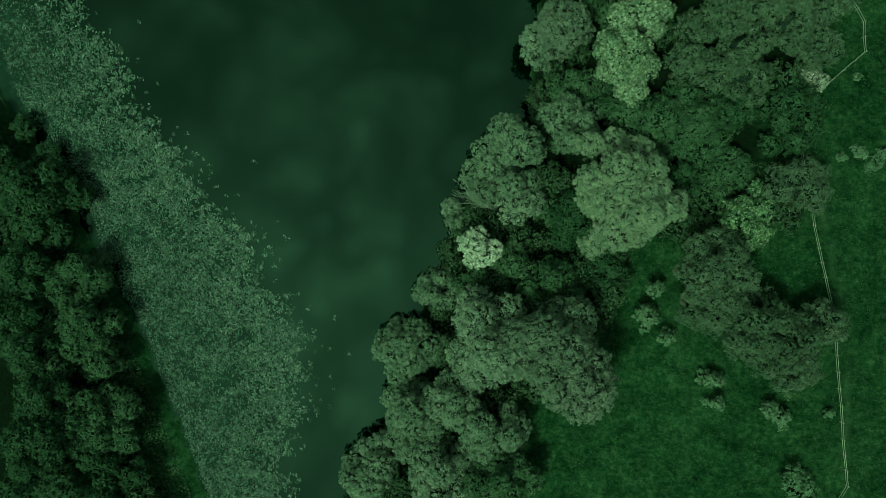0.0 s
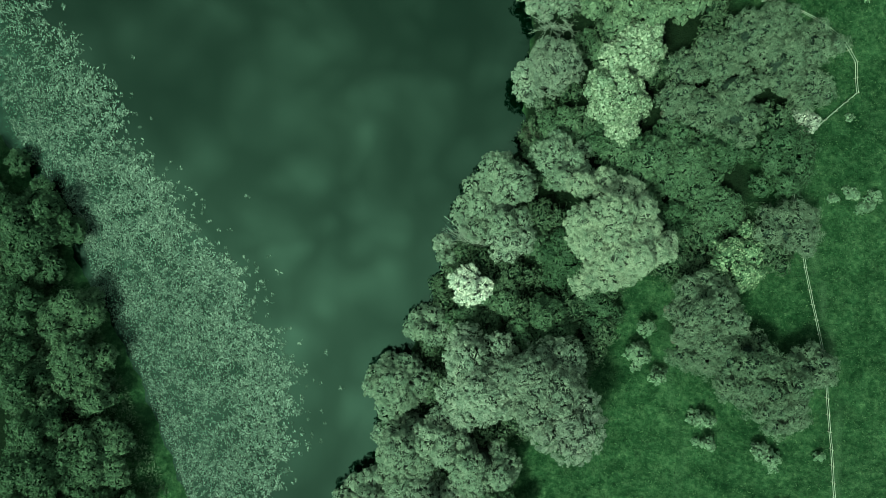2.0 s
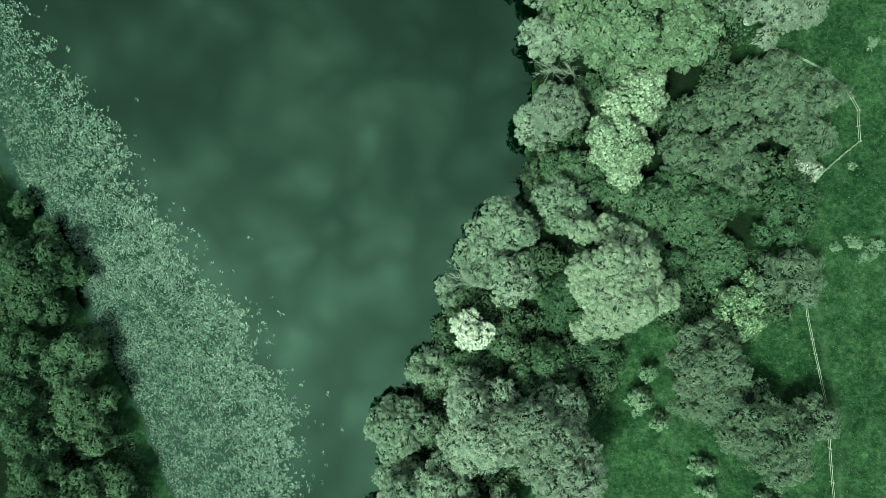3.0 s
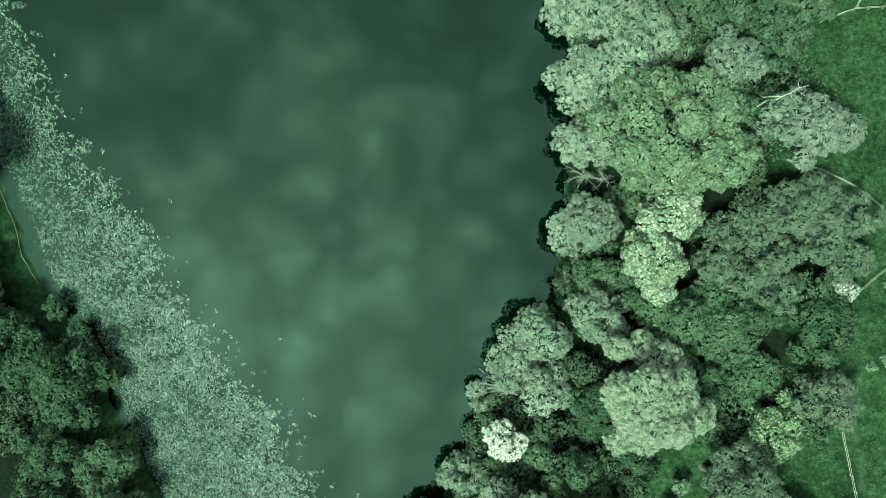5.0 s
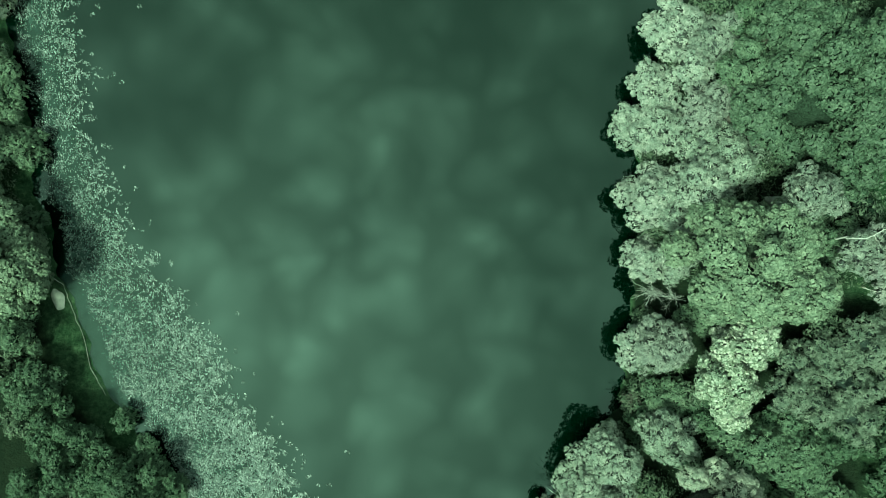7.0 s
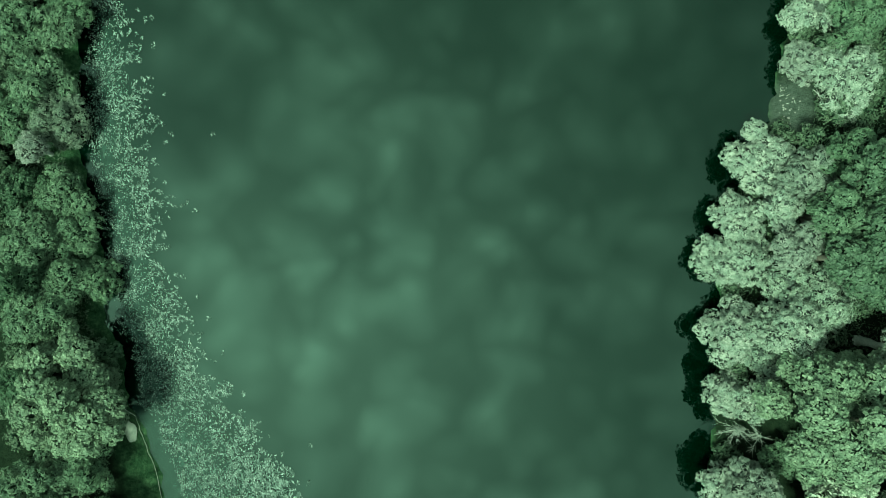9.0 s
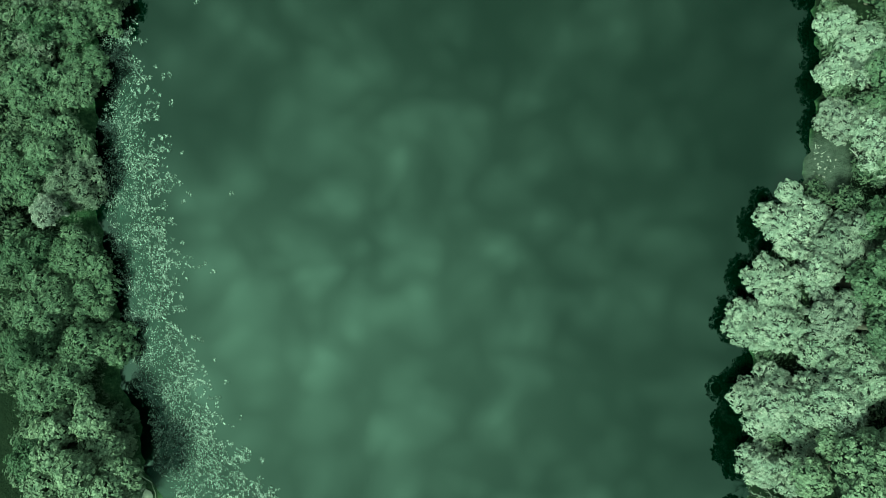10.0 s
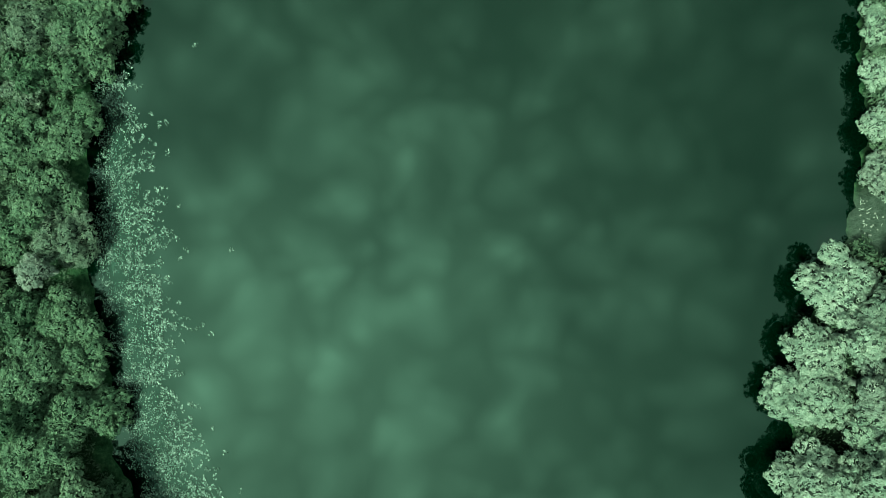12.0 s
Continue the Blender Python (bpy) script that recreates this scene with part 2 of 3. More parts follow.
        me.polygons.foreach_set("use_smooth", np.ones(len(q), bool))
    me.materials.append(mat)
    me.validate()
    return me


def part(name, me, parent, label=""):
    ob = new(name, me)
    ob.parent = parent
    return tagged(ob, label) if label else ob


def thing(name, label, category, at, group="", kind=""):
    ob = new(name)
    ob.location = at
    ob.empty_display_size = 0.3
    return tagged(ob, label, category, group, kind)


def tube_arrays(points, radii, sides=6):
    pts = [Vector(p) for p in points]
    verts, quads = [], []
    for i, p in enumerate(pts):
        d = (pts[min(i + 1, len(pts) - 1)] - pts[max(i - 1, 0)]).normalized()
        a = d.orthogonal().normalized()
        b = d.cross(a)
        for k in range(sides):
            w = 2 * math.pi * k / sides
            verts.append(p + (a * math.cos(w) + b * math.sin(w)) * radii[i])
        if i:
            o = (i - 1) * sides
            quads += [(o + k, o + (k + 1) % sides, o + sides + (k + 1) % sides, o + sides + k) for k in range(sides)]
    return [tuple(v) for v in verts], quads


def tube(name, points, radii, mat, sides=6):
    v, q = tube_arrays(points, radii, sides)
    return mesh_of(name, v, q, mat, True)


def crooked(rng, a, b, n, wobble):
    a, b = np.array(a, float), np.array(b, float)
    return [tuple(a + (b - a) * k / n + (rng.normal(0, wobble, 3) if 0 < k < n else 0)) for k in range(n + 1)]


def unit(v):
    return v / np.maximum(np.linalg.norm(v, axis=-1, keepdims=True), 1e-9)


def blades(rng, centres, normals, length, width, bend=0.25, along_way=None):
    """Leaf-shaped four-cornered blades round their centres."""
    n = len(centres)
    way = rng.normal(size=(n, 3)) if along_way is None else along_way + rng.normal(0, 0.45, (n, 3))
    tan = unit(np.cross(normals, np.cross(way, normals)))
    side = np.cross(normals, tan)
    ln = (length * rng.uniform(0.6, 1.4, n))[:, None]
    wd = (width * rng.uniform(0.6, 1.4, n))[:, None]
    v = np.empty((n, 4, 3))
    v[:, 0] = centres - tan * ln * 0.5
    v[:, 1] = centres + side * wd * 0.5 - normals * ln * bend * 0.2
    v[:, 2] = centres + tan * ln * 0.5 - normals * ln * bend
    v[:, 3] = centres - side * wd * 0.5 - normals * ln * bend * 0.2
    return v.reshape(-1, 3), np.arange(4 * n, dtype=np.int32).reshape(-1, 4)


# ---------------------------------------------------------------- the lie of the land
WEST_SHORE = np.array([(-400, 60), (-60, -35), (-39, -43), (-20, -50.6), (-9, -56), (1.5, -62.3), (8.5, -64.5), (15, -68.5),
                       (21, -73), (24.3, -75.9), (29.5, -79), (34.8, -80.3), (40.7, -82.8), (45, -84.6), (47, -87), (58, -88),
                       (62, -92), (70, -91), (80, -94), (96, -98), (131, -99), (400, -110)])
EAST_SHORE = np.array([(-400, -150), (-60, -16), (-38, -5), (-23, -2.5), (-8, 5), (7, 9.5), (16, 15), (25, 22), (47, 24), (80, 24.5),
                       (91, 27.5), (101, 32), (107, 33.3), (113, 34.5), (121, 36), (137, 34.5), (400, 45)])
BROW = np.array([(-400, 90), (-40, 70), (0, 66), (24, 65), (50, 62), (75, 66), (110, 78), (400, 90)])
WOOD_EDGE = np.array([(-60, 14), (-40, 17), (-30, 19), (-24, 27), (-16, 35), (-8, 38), (0, 40), (4, 62), (17, 63.5), (23, 61.5), (28, 65), (32, 71), (38, 71.5), (42, 69), (45, 64),
                      (48, 60), (52, 60), (56, 65), (62, 64), (70, 60), (75, 62), (90, 66), (110, 72), (160, 80)])
LILY_EDGE = np.array([(-90, -28), (-50, -25.7), (-34, -23.6), (-25, -21.8), (-13, -25.5), (0, -33.5), (9, -41.0), (15, -46), (25, -53.5),
                      (30, -55.5), (41, -61.5), (48.5, -69.5), (62.6, -77.5), (80, -82.4), (106, -86.6), (129, -92.5), (137, -97)])


def along(curve, y):
    return np.interp(y, curve[:, 0], curve[:, 1])


def height(x, y):
    """Height of the land: a wooded bank up to a meadow in the east, flat woods in the west, the river's bed between."""
    e = along(EAST_SHORE, y) + 0.45 * np.sin(y * 1.1) + 0.3 * np.sin(y * 2.3 + 1)
    w = along(WEST_SHORE, y) + 0.3 * np.sin(y * 0.9 + 2) + 0.2 * np.sin(y * 2.1)
    u = (x - e) / (along(BROW, y) - e)
    east = np.interp(u, [-0.3, -0.06, 0, 0.03, 0.12, 0.35, 0.65, 0.85, 1, 1.3, 4], [-2.5, -1, 0.05, 0.7, 2, 5.5, 10, 14.5, 17, 18.3, 21])
    east = east + np.clip((35 - y) * 0.1, 0, 5) * np.clip((u - 0.6) / 0.4, 0, 1)
    west = np.interp(w - x, [-14, -3, 0, 1.5, 6, 20, 60, 200], [-2.5, -0.8, 0.05, 0.5, 1.0, 2.0, 5, 12])
    return np.maximum(east, west)


def rough_height(x, y):
    w = 0.18 * (np.sin(x * 0.9 + 1.7 * np.sin(y * 0.31)) * np.sin(y * 0.77 + 1.3 * np.sin(x * 0.23)))
    return height(x, y) + np.where(height(x, y) > 0.6, w, w * 0.25)


def axis(lo, hi, step):
    far = [60, 140, 300, 600, 1200, 2500]
    return np.concatenate([[lo - f for f in reversed(far)], np.arange(lo, hi + step, step), [hi + f for f in far]])


def grid(xs, ys, fn):
    X, Y = np.meshgrid(xs, ys)
    v = np.stack([X, Y, fn(X, Y)], -1).reshape(-1, 3)
    nx, ny = len(xs), len(ys)
    i = (np.arange(ny - 1)[:, None] * nx + np.arange(nx - 1)[None, :]).ravel()
    return v, np.stack([i, i + 1, i + nx + 1, i + nx], -1)


VERGE = [(72.4, -45), (71.6, -30), (71.0, -15), (69.6, -3), (68.4, 5), (67.4, 14)]
TRAIL = [(46.5, -5), (47.5, -12), (47.0, -20), (49.5, -30), (48.0, -42)]


def beside(x, y, line, wide):
    """1 on a line across the land, falling to 0 at about wide metres from it."""
    best = np.full(x.shape, 1e9)
    for (xa, ya), (xb, yb) in zip(line, line[1:]):
        k = np.clip(((x - xa) * (xb - xa) + (y - ya) * (yb - ya)) / ((xb - xa) ** 2 + (yb - ya) ** 2), 0, 1)
        best = np.minimum(best, np.hypot(x - xa - k * (xb - xa), y - ya - k * (yb - ya)))
    return np.clip(1.6 - best / wide, 0, 1)


def build_ground():
    v, q = grid(axis(-130, 110, 1.05), axis(-70, 160, 1.05), rough_height)
    me = mesh_of("ground", v, q, MEADOW, True)
    x, y = v[:, 0], v[:, 1]
    u = (x - along(EAST_SHORE, y)) / (along(BROW, y) - along(EAST_SHORE, y))
    # where the wooded ground takes the tone with tree shade painted in
    shaded_litter = np.where(u > 0, np.clip((along(WOOD_EDGE, y) - x) / 5, 0, 1), 0)
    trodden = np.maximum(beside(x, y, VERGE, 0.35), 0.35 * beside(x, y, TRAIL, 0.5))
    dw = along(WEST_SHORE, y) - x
    shaded_litter = np.maximum(shaded_litter, np.clip((dw - np.interp(y, [-60, -4, 8, 16], [12, 10, 1, 5])) / 3, 0, 1))
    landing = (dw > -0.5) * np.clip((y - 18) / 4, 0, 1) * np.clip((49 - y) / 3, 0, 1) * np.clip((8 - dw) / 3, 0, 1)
    # 30% of the same dark tone dulls the landing's grass
    shaded_litter = np.maximum(shaded_litter, 0.30 * landing)
    beach = np.clip(1 - np.hypot((x - 36.5) / 5.0, (y - 107) / 7.0), 0, 1) * 2.2
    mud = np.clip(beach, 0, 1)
    col = me.color_attributes.new("soil_and_shade", "FLOAT_COLOR", "POINT")
    rgba = np.stack([shaded_litter, mud, trodden, 0 * x + 1], -1).astype(np.float32)
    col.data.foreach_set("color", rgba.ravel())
    return tagged(new("ground", me), "rough green meadow and wooded river banks", "ground", kind="structure")


def build_water():
    v, q = grid(np.linspace(-2600, 2600, 40), np.linspace(-2600, 2700, 40), lambda X, Y: 0 * X)
    return tagged(new("water", mesh_of("water", v, q, WATER)), "still dark green river reflecting the cloudy sky", "water", kind="structure")


build_ground()
build_water()


# ---------------------------------------------------------------- trees
# leaf length, leaf width, clump radius, bough size as a share of the crown, leaves to a clump of one metre, raggedness
STYLES = {
    "willow": (0.49, 0.18, 0.5, 0.38, 100, 0.45, "willow_tree", "grey-green willow with soft rounded clumps of fine leaves"),
    "alder": (0.59, 0.22, 0.52, 0.36, 66, 0.75, "alder_tree", "mid-green alder with an uneven leafy crown"),
    "oak": (0.54, 0.36, 0.52, 0.24, 87, 0.6, "oak_tree", "broad green oak with a crown of many small knobbly clumps"),
    "deep": (0.55, 0.35, 0.54, 0.25, 78, 0.6, "maple_tree", "deep green maple with a broad domed crown"),
    "dark": (0.62, 0.25, 0.55, 0.36, 55, 0.85, "undergrowth_tree", "dark green low tree in the shade of its neighbours"),
    "grey": (0.54, 0.15, 0.52, 0.29, 100, 1.0, "ash_tree", "dull grey-green ash with feathery clumped foliage"),
    "feather": (0.75, 0.13, 0.42, 0.32, 137, 0.3, "domed_tree", "pale yellow-green tree with a smooth fine-leaved dome"),
    "pale": (0.52, 0.16, 0.46, 0.42, 121, 0.35, "poplar_tree", "pale silvery-green poplar with rounded clumps"),
    "cream": (0.55, 0.34, 0.46, 0.34, 105, 0.75, "flowering_tree", "cream-flecked bright tree with large pale leaves"),
    "fleck": (0.50, 0.28, 0.5, 0.34, 96, 0.85, "elder_tree", "green elder tree flecked with pale blossom"),
    "white": (0.41, 0.18, 0.42, 0.45, 224, 0.45, "blossoming_tree", "small tree covered in white blossom by the river"),
    "white2": (0.41, 0.24, 0.4, 0.45, 149, 0.7, "blossoming_bush", "whitish blossoming bush beside the rail fence"),
    "bush": (0.64, 0.28, 0.8, 0.46, 20, 0.95, "bush", "dark green bush between the taller trees"),
    "shrub": (0.44, 0.17, 0.4, 0.4, 180, 1.0, "shrub", "pale green straggly shrub on the grassy slope"),
}


def ball(rows=4, cols=8):
    w = np.arange(cols) * 2 * np.pi / cols
    rings = []
    for k in range(rows + 1):
        a = np.pi * (k + 0.12) / (rows + 0.24)
        rings.append(np.stack([np.sin(a) * np.cos(w + 0.35 * k), np.sin(a) * np.sin(w + 0.35 * k), np.full(cols, np.cos(a))], -1))
    f = [(r * cols + k, (r + 1) * cols + k, (r + 1) * cols + (k + 1) % cols, r * cols + (k + 1) % cols) for r in range(rows) for k in range(cols)]
    f += [(0, 1, 2, 3), (0, 3, 4, 7), (4, 5, 6, 7)]
    return np.vstack(rings), np.array(f, np.int32)


BALL, BALL_FACES = ball()


def spread(count, low, turn):
    """Directions evenly over a ball, from the top down to the height low."""
    k = np.arange(count) + 0.5
    z = 1 - (1 - low) * k / count
    w = k * 2.39996 + turn
    return np.stack([np.sqrt(np.maximum(0, 1 - z * z)) * np.cos(w), np.sqrt(np.maximum(0, 1 - z * z)) * np.sin(w), z], -1)


def crown_arrays(rng, R, rise, style):
    """A crown of boughs, each a dome of leafy clumps; the leaves stand on the clumps, an inner mass painted dark for
    shade fills the boughs.
    """
    ll, lw, clump, share, dens, ragged, _, _ = STYLES[style]
    br = max(share * R, clump * 1.1)
    straggly = style == "shrub"
    count = int(np.clip(1.8 * (R / br) ** 2, 5, 60))
    d = unit(spread(count, -0.22, rng.uniform(0, 6.28)) + rng.normal(0, 0.5 if straggly else 0.17, (count, 3)))
    ang = np.arctan2(d[:, 1], d[:, 0])
    bulge = 1 + 0.10 * np.sin(2 * ang + rng.uniform(0, 6.28)) + 0.09 * np.sin(3 * ang + rng.uniform(0, 6.28)) + rng.normal(0, 0.2 if straggly else 0.06, count)
    bs = br * rng.uniform(0.72, 1.28, count)
    form = np.stack([rng.uniform(0.88, 1.18, count), rng.uniform(0.88, 1.18, count), rng.uniform(0.80, 1.0, count)], -1)
    bc = d * np.maximum(R * bulge - bs * 0.95, 0.2)[:, None]
    bc[:, 2] = d[:, 2] * np.maximum(rise - bs * 0.9, 0.2) + rng.normal(0, 0.34 * br, count) * (0.6 + ragged)
    if straggly:
        keep = rng.random(count) < 0.75
        bc, bs, form = bc[keep], bs[keep], form[keep]
    cs, cd, cz = [], [], []
    for i in range(len(bs)):
        many = max(5, int(1.65 * (bs[i] / clump) ** 2))
        u = unit(spread(many, -0.22, rng.uniform(0, 6.28)) + rng.normal(0, 0.20, (many, 3)))
        size = clump * np.clip(rng.lognormal(-0.05, 0.30, many), 0.55, 1.6)
        p = bc[i] + u * (bs[i] * rng.uniform(0.92 - 0.16 * ragged, 1.03 + 0.10 * ragged, many) - size * 0.4)[:, None] * form[i]
        inside = np.linalg.norm((p[:, None] - bc[None]) / form[None], axis=2) / bs[None]
        inside[:, i] = 9
        ok = inside.min(axis=1) > 0.70
        cs.append(p[ok])
        cd.append(u[ok])
        cz.append(size[ok])
    cs, cd, cz = np.vstack(cs), np.vstack(cd), np.concatenate(cz)
    pick = np.repeat(np.arange(len(cs)), (0.66 * dens * cz ** 2 + 4).astype(int))
    n = len(pick)
    u = unit(cd[pick] * 0.75 + np.array([0, 0, 0.35]) + rng.normal(0, 0.62, (n, 3)))
    p = cs[pick] + u * (cz[pick] * (rng.uniform(0.55, 1.12, n) + rng.normal(0, 0.24, n) * ragged))[:, None] * np.array([1, 1, 0.85])
    ways = u * np.array([1, 1, 0.35]) + cd[pick] * 0.6
    normals = u * 0.75 + cd[pick] * 0.35
    # leaves between the clumps
    which = np.repeat(np.arange(len(bs)), ((18 if style == "bush" else 30 if straggly else 62) * bs ** 2).astype(int))
    base = unit(rng.normal(size=(len(which), 3)) + np.array([0, 0, 0.55]))
    p = np.vstack([p, bc[which] + base * (bs[which] * rng.uniform(0.80, 1.0, len(which)))[:, None] * form[which]])
    ways, normals = np.vstack([ways, base]), np.vstack([normals, base * 1.1])
    inside = (np.linalg.norm((p[:, None] - bc[None]) / form[None], axis=2) / bs[None]).min(axis=1)
    ok = inside > 0.76
    p, n = p[ok], int(ok.sum())
    ways = unit(ways[ok] + rng.normal(0, 0.35, (n, 3)))
    normals = unit(normals[ok] + np.array([0, 0, 0.40]) + rng.normal(0, 0.26, (n, 3)))
    v, q = blades(rng, p, normals, ll, lw, 0.22, ways)
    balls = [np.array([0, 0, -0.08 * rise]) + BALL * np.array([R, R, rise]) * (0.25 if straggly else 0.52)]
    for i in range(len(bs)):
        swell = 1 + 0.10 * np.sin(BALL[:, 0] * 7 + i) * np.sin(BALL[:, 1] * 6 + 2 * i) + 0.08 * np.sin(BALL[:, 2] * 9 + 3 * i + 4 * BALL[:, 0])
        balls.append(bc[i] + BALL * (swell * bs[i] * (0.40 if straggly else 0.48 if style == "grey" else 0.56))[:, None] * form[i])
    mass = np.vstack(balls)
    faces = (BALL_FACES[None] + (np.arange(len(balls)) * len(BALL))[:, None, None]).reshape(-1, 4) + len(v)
    return np.vstack([v, mass]), np.vstack([q, faces]), len(q), bc


made = 0


def tree(x, y, R, top, style, group=""):
    global made
    made += 1
    rng = np.random.default_rng(1000 + made)
    bx, by = x, y
    # rooted on dry land: trees at the edge lean out over the water
    while height(bx, by) < 0.5:
        bx += 0.3 if bx > -30 else -0.3
    z0 = float(rough_height(bx, by)) - 0.08
    tall = top - z0
    R *= {"shrub": 1.0, "grey": 1.03}.get(style, 1.13)
    rise = float(np.clip(0.62 * tall, 0.6 * R, 1.2 * R))
    if style == "shrub":
        rise = min(rise, tall * 0.6)
    _, _, _, _, _, _, name, label = STYLES[style]
    root = thing(name, label, "shrub" if style in ("shrub", "white2", "bush") else "tree", (bx, by, z0), group)
    v, q, leafy, lobes = crown_arrays(rng, R, rise, style)
    cc = np.array([x - bx, y - by, tall - rise])
    me = mesh_of("crown", v + cc, q, LEAVES[style])
    # the inner mass gets the leaf colour with shade painted in
    me.materials.append(INNER_SHADE[style])
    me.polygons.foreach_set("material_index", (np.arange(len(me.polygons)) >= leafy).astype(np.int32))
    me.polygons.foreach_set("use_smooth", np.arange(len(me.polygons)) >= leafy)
    part("crown", me, root)
    bark = PALE_BARK if style in ("willow", "pale", "shrub") else BARK
    girth = 0.035 * tall + 0.02 * R if style != "shrub" else 0.05
    fork = cc * np.array([0.55, 0.55, 1]) - np.array([0, 0, 0.45 * rise])
    fork[2] = max(fork[2], 0.3 * tall)
    part("trunk", tube("trunk", [(0, 0, -0.2), (0, 0, 0.1), *crooked(rng, (0, 0, 0.6), fork, 4, 0.05 * R)],
                       [girth * 1.5, girth * 1.25, girth, girth * 0.92, girth * 0.84, girth * 0.76, girth * 0.7], bark, 8), root)
    picks = rng.choice(len(lobes), min(len(lobes), 3 if style == "bush" else 5 if style != "shrub" else 4), replace=False)
    for k in picks:
        end = lobes[k] * np.array([0.92, 0.92, 0.9]) + cc
        part("limb", tube("limb", crooked(rng, fork, end, 4, 0.06 * R), [girth * f for f in (0.6, 0.45, 0.33, 0.22, 0.12)], bark, 5), root)
    return root


SOUTH = [
    (6.9, 6.2, 1.7, 4.5, "willow"), (7.9, 3.4, 1.6, 4.5, "willow"),     (-7.4, -43.2, 5.7, 9, "willow"), (0.8, -32.3, 6.2, 13, "willow"), (7.6, -28.4, 4.9, 16, "willow"),
    (14.0, -34.2, 5.8, 17, "willow"), (6.4, -42.4, 6.9, 15, "willow"), (15.6, -42.5, 5.6, 17, "alder"),
    (21.1, -42.5, 2.7, 13, "alder"), (-0.8, -19.7, 5.7, 10, "willow"), (4.2, -9.4, 3.7, 8, "willow"), (9.6, -8.6, 2.4, 6.5, "alder"), (12.2, -6.2, 2.2, 7, "alder"),
    (13.7, -17.4, 7.7, 22, "willow"), (23.9, -17.1, 6.8, 26, "pale"), (27.5, -23.8, 5.7, 26, "pale"),
    (11.6, -1.5, 3.3, 14, "white"), 
]
MID = [
    (49.9, -10.1, 4.2, 27, "grey"), (54.0, -15.3, 4.1, 28.5, "grey"), (65.1, -12.6, 3.9, 30, "grey"), (60.2, -19.8, 4.0, 30, "grey"), (47.2, -5.2, 3.8, 26.5, "grey"),
    (35.0, 8.6, 8.8, 26.5, "feather"), (39.4, 6.0, 5.6, 24.5, "feather"), (28.2, 21.3, 4.9, 14.5, "willow"), (16.7, 13.7, 6.8, 15, "willow"),
    (18.9, 6.6, 3.5, 13, "willow"), (63.1, 9.2, 5.1, 26, "grey"), (55.9, 3.6, 4.9, 23.5, "fleck"),
    (25.1, -8.4, 5.0, 14, "alder"),
    (18.1, -4.6, 3.7, 9, "alder"), (33.9, -4.4, 4.6, 12.9, "dark"), (29.4, 3.7, 4.8, 14, "dark"),
    (41.7, 19.0, 7.0, 17, "alder"), (49.6, 19.4, 6.4, 18.7, "alder"), (53.8, 11.6, 4.4, 19.5, "alder"),
    (47.3, 9.6, 3.8, 17, "dark"), 
    (49.5, -4.5, 6.3, 28, "grey"), (55.5, -12.5, 6.1, 29, "grey"), (60.5, -16.8, 6.0, 30, "grey"),
    (48.2, -10.6, 4.5, 25, "grey"),
]
SHRUBS = [
    (43.3, -8.7, 2.0, 14, "shrub"), (41.8, -13.2, 2.4, 14, "shrub"), (44.3, -16.8, 1.9, 15, "shrub"),
    (51.6, -23.8, 2.5, 18.4, "shrub"), (52.2, -27.6, 1.7, 18, "shrub"), (60.9, -28.9, 2.4, 22.5, "shrub"),
    (68.3, -28.0, 0.8, 23.5, "shrub"), (63.6, -40.4, 3.1, 24.2, "shrub"),
]
BEND = [
    (26.4, 37.5, 4.6, 16, "pale"), (22.9, 36.6, 3.6, 9, "willow"), (38.4, 38.4, 5.0, 21, "cream"), (35.9, 31.6, 4.8, 20, "cream"),
    (39.9, 41.1, 2.8, 21, "cream"), (37.2, 26.9, 2.9, 17.5, "cream"),
    
    
    
    (66.7, 27.4, 2.2, 22.0, "white2"), (62.9, 20.5, 5.6, 24.4, "dark"), (37.6, 24.9, 5.0, 13, "dark"),
    (45.9, 24.6, 3.7, 15, "dark"), (55.2, 23.4, 4.1, 19.4, "dark"),
]
OAKS = [
    (37.0, 53.1, 10.5, 31, "oak"), (45.1, 48.0, 4.7, 27, "oak"), (45.9, 64.1, 4.5, 27.5, "pale"), (58.5, 53.2, 5.0, 30, "pale"),
    (53.0, 55.2, 3.2, 27.5, "pale"), (63.9, 53.0, 3.1, 26.5, "pale"), (52.9, 57.1, 4.4, 22, "alder"), (42.8, 59.1, 4.1, 25, "oak"),
    (56.2, 40.5, 4.6, 26, "grey"), (52.2, 38.1, 3.9, 23, "grey"), (61.2, 43.0, 3.9, 24.5, "grey"), (48.3, 36.0, 3.8, 20, "grey"),
    (55.3, 32.9, 4.1, 23, "grey"), (46.6, 30.2, 3.7, 19.5, "grey"), (56.2, 27.7, 4.2, 22.5, "grey"), (62.4, 36.5, 4.8, 25, "grey"),
    (67.2, 39.4, 4.1, 25, "grey"), (66.6, 32.3, 3.9, 24, "grey"), (51.1, 28.9, 3.8, 20.5, "grey"),
]
RIDGE = [
    (26.1, 77.5, 5.3, 8.3, "willow"), (32.4, 80.3, 4.6, 16.5, "pale"), (37.7, 71.1, 5.6, 16.5, "willow"), (25.1, 64.3, 5.7, 10.3, "willow"),
    (31.0, 66.0, 5.3, 18.5, "willow"), (29.7, 60.7, 3.7, 13, "willow"), (24.2, 52.8, 4.0, 7.2, "willow"), (29.2, 52.8, 3.9, 11, "willow"),
    (32.5, 73.9, 3.4, 14, "willow"), (47.7, 81.5, 11.0, 32, "deep"), (38.1, 85.7, 5.2, 22, "alder"),
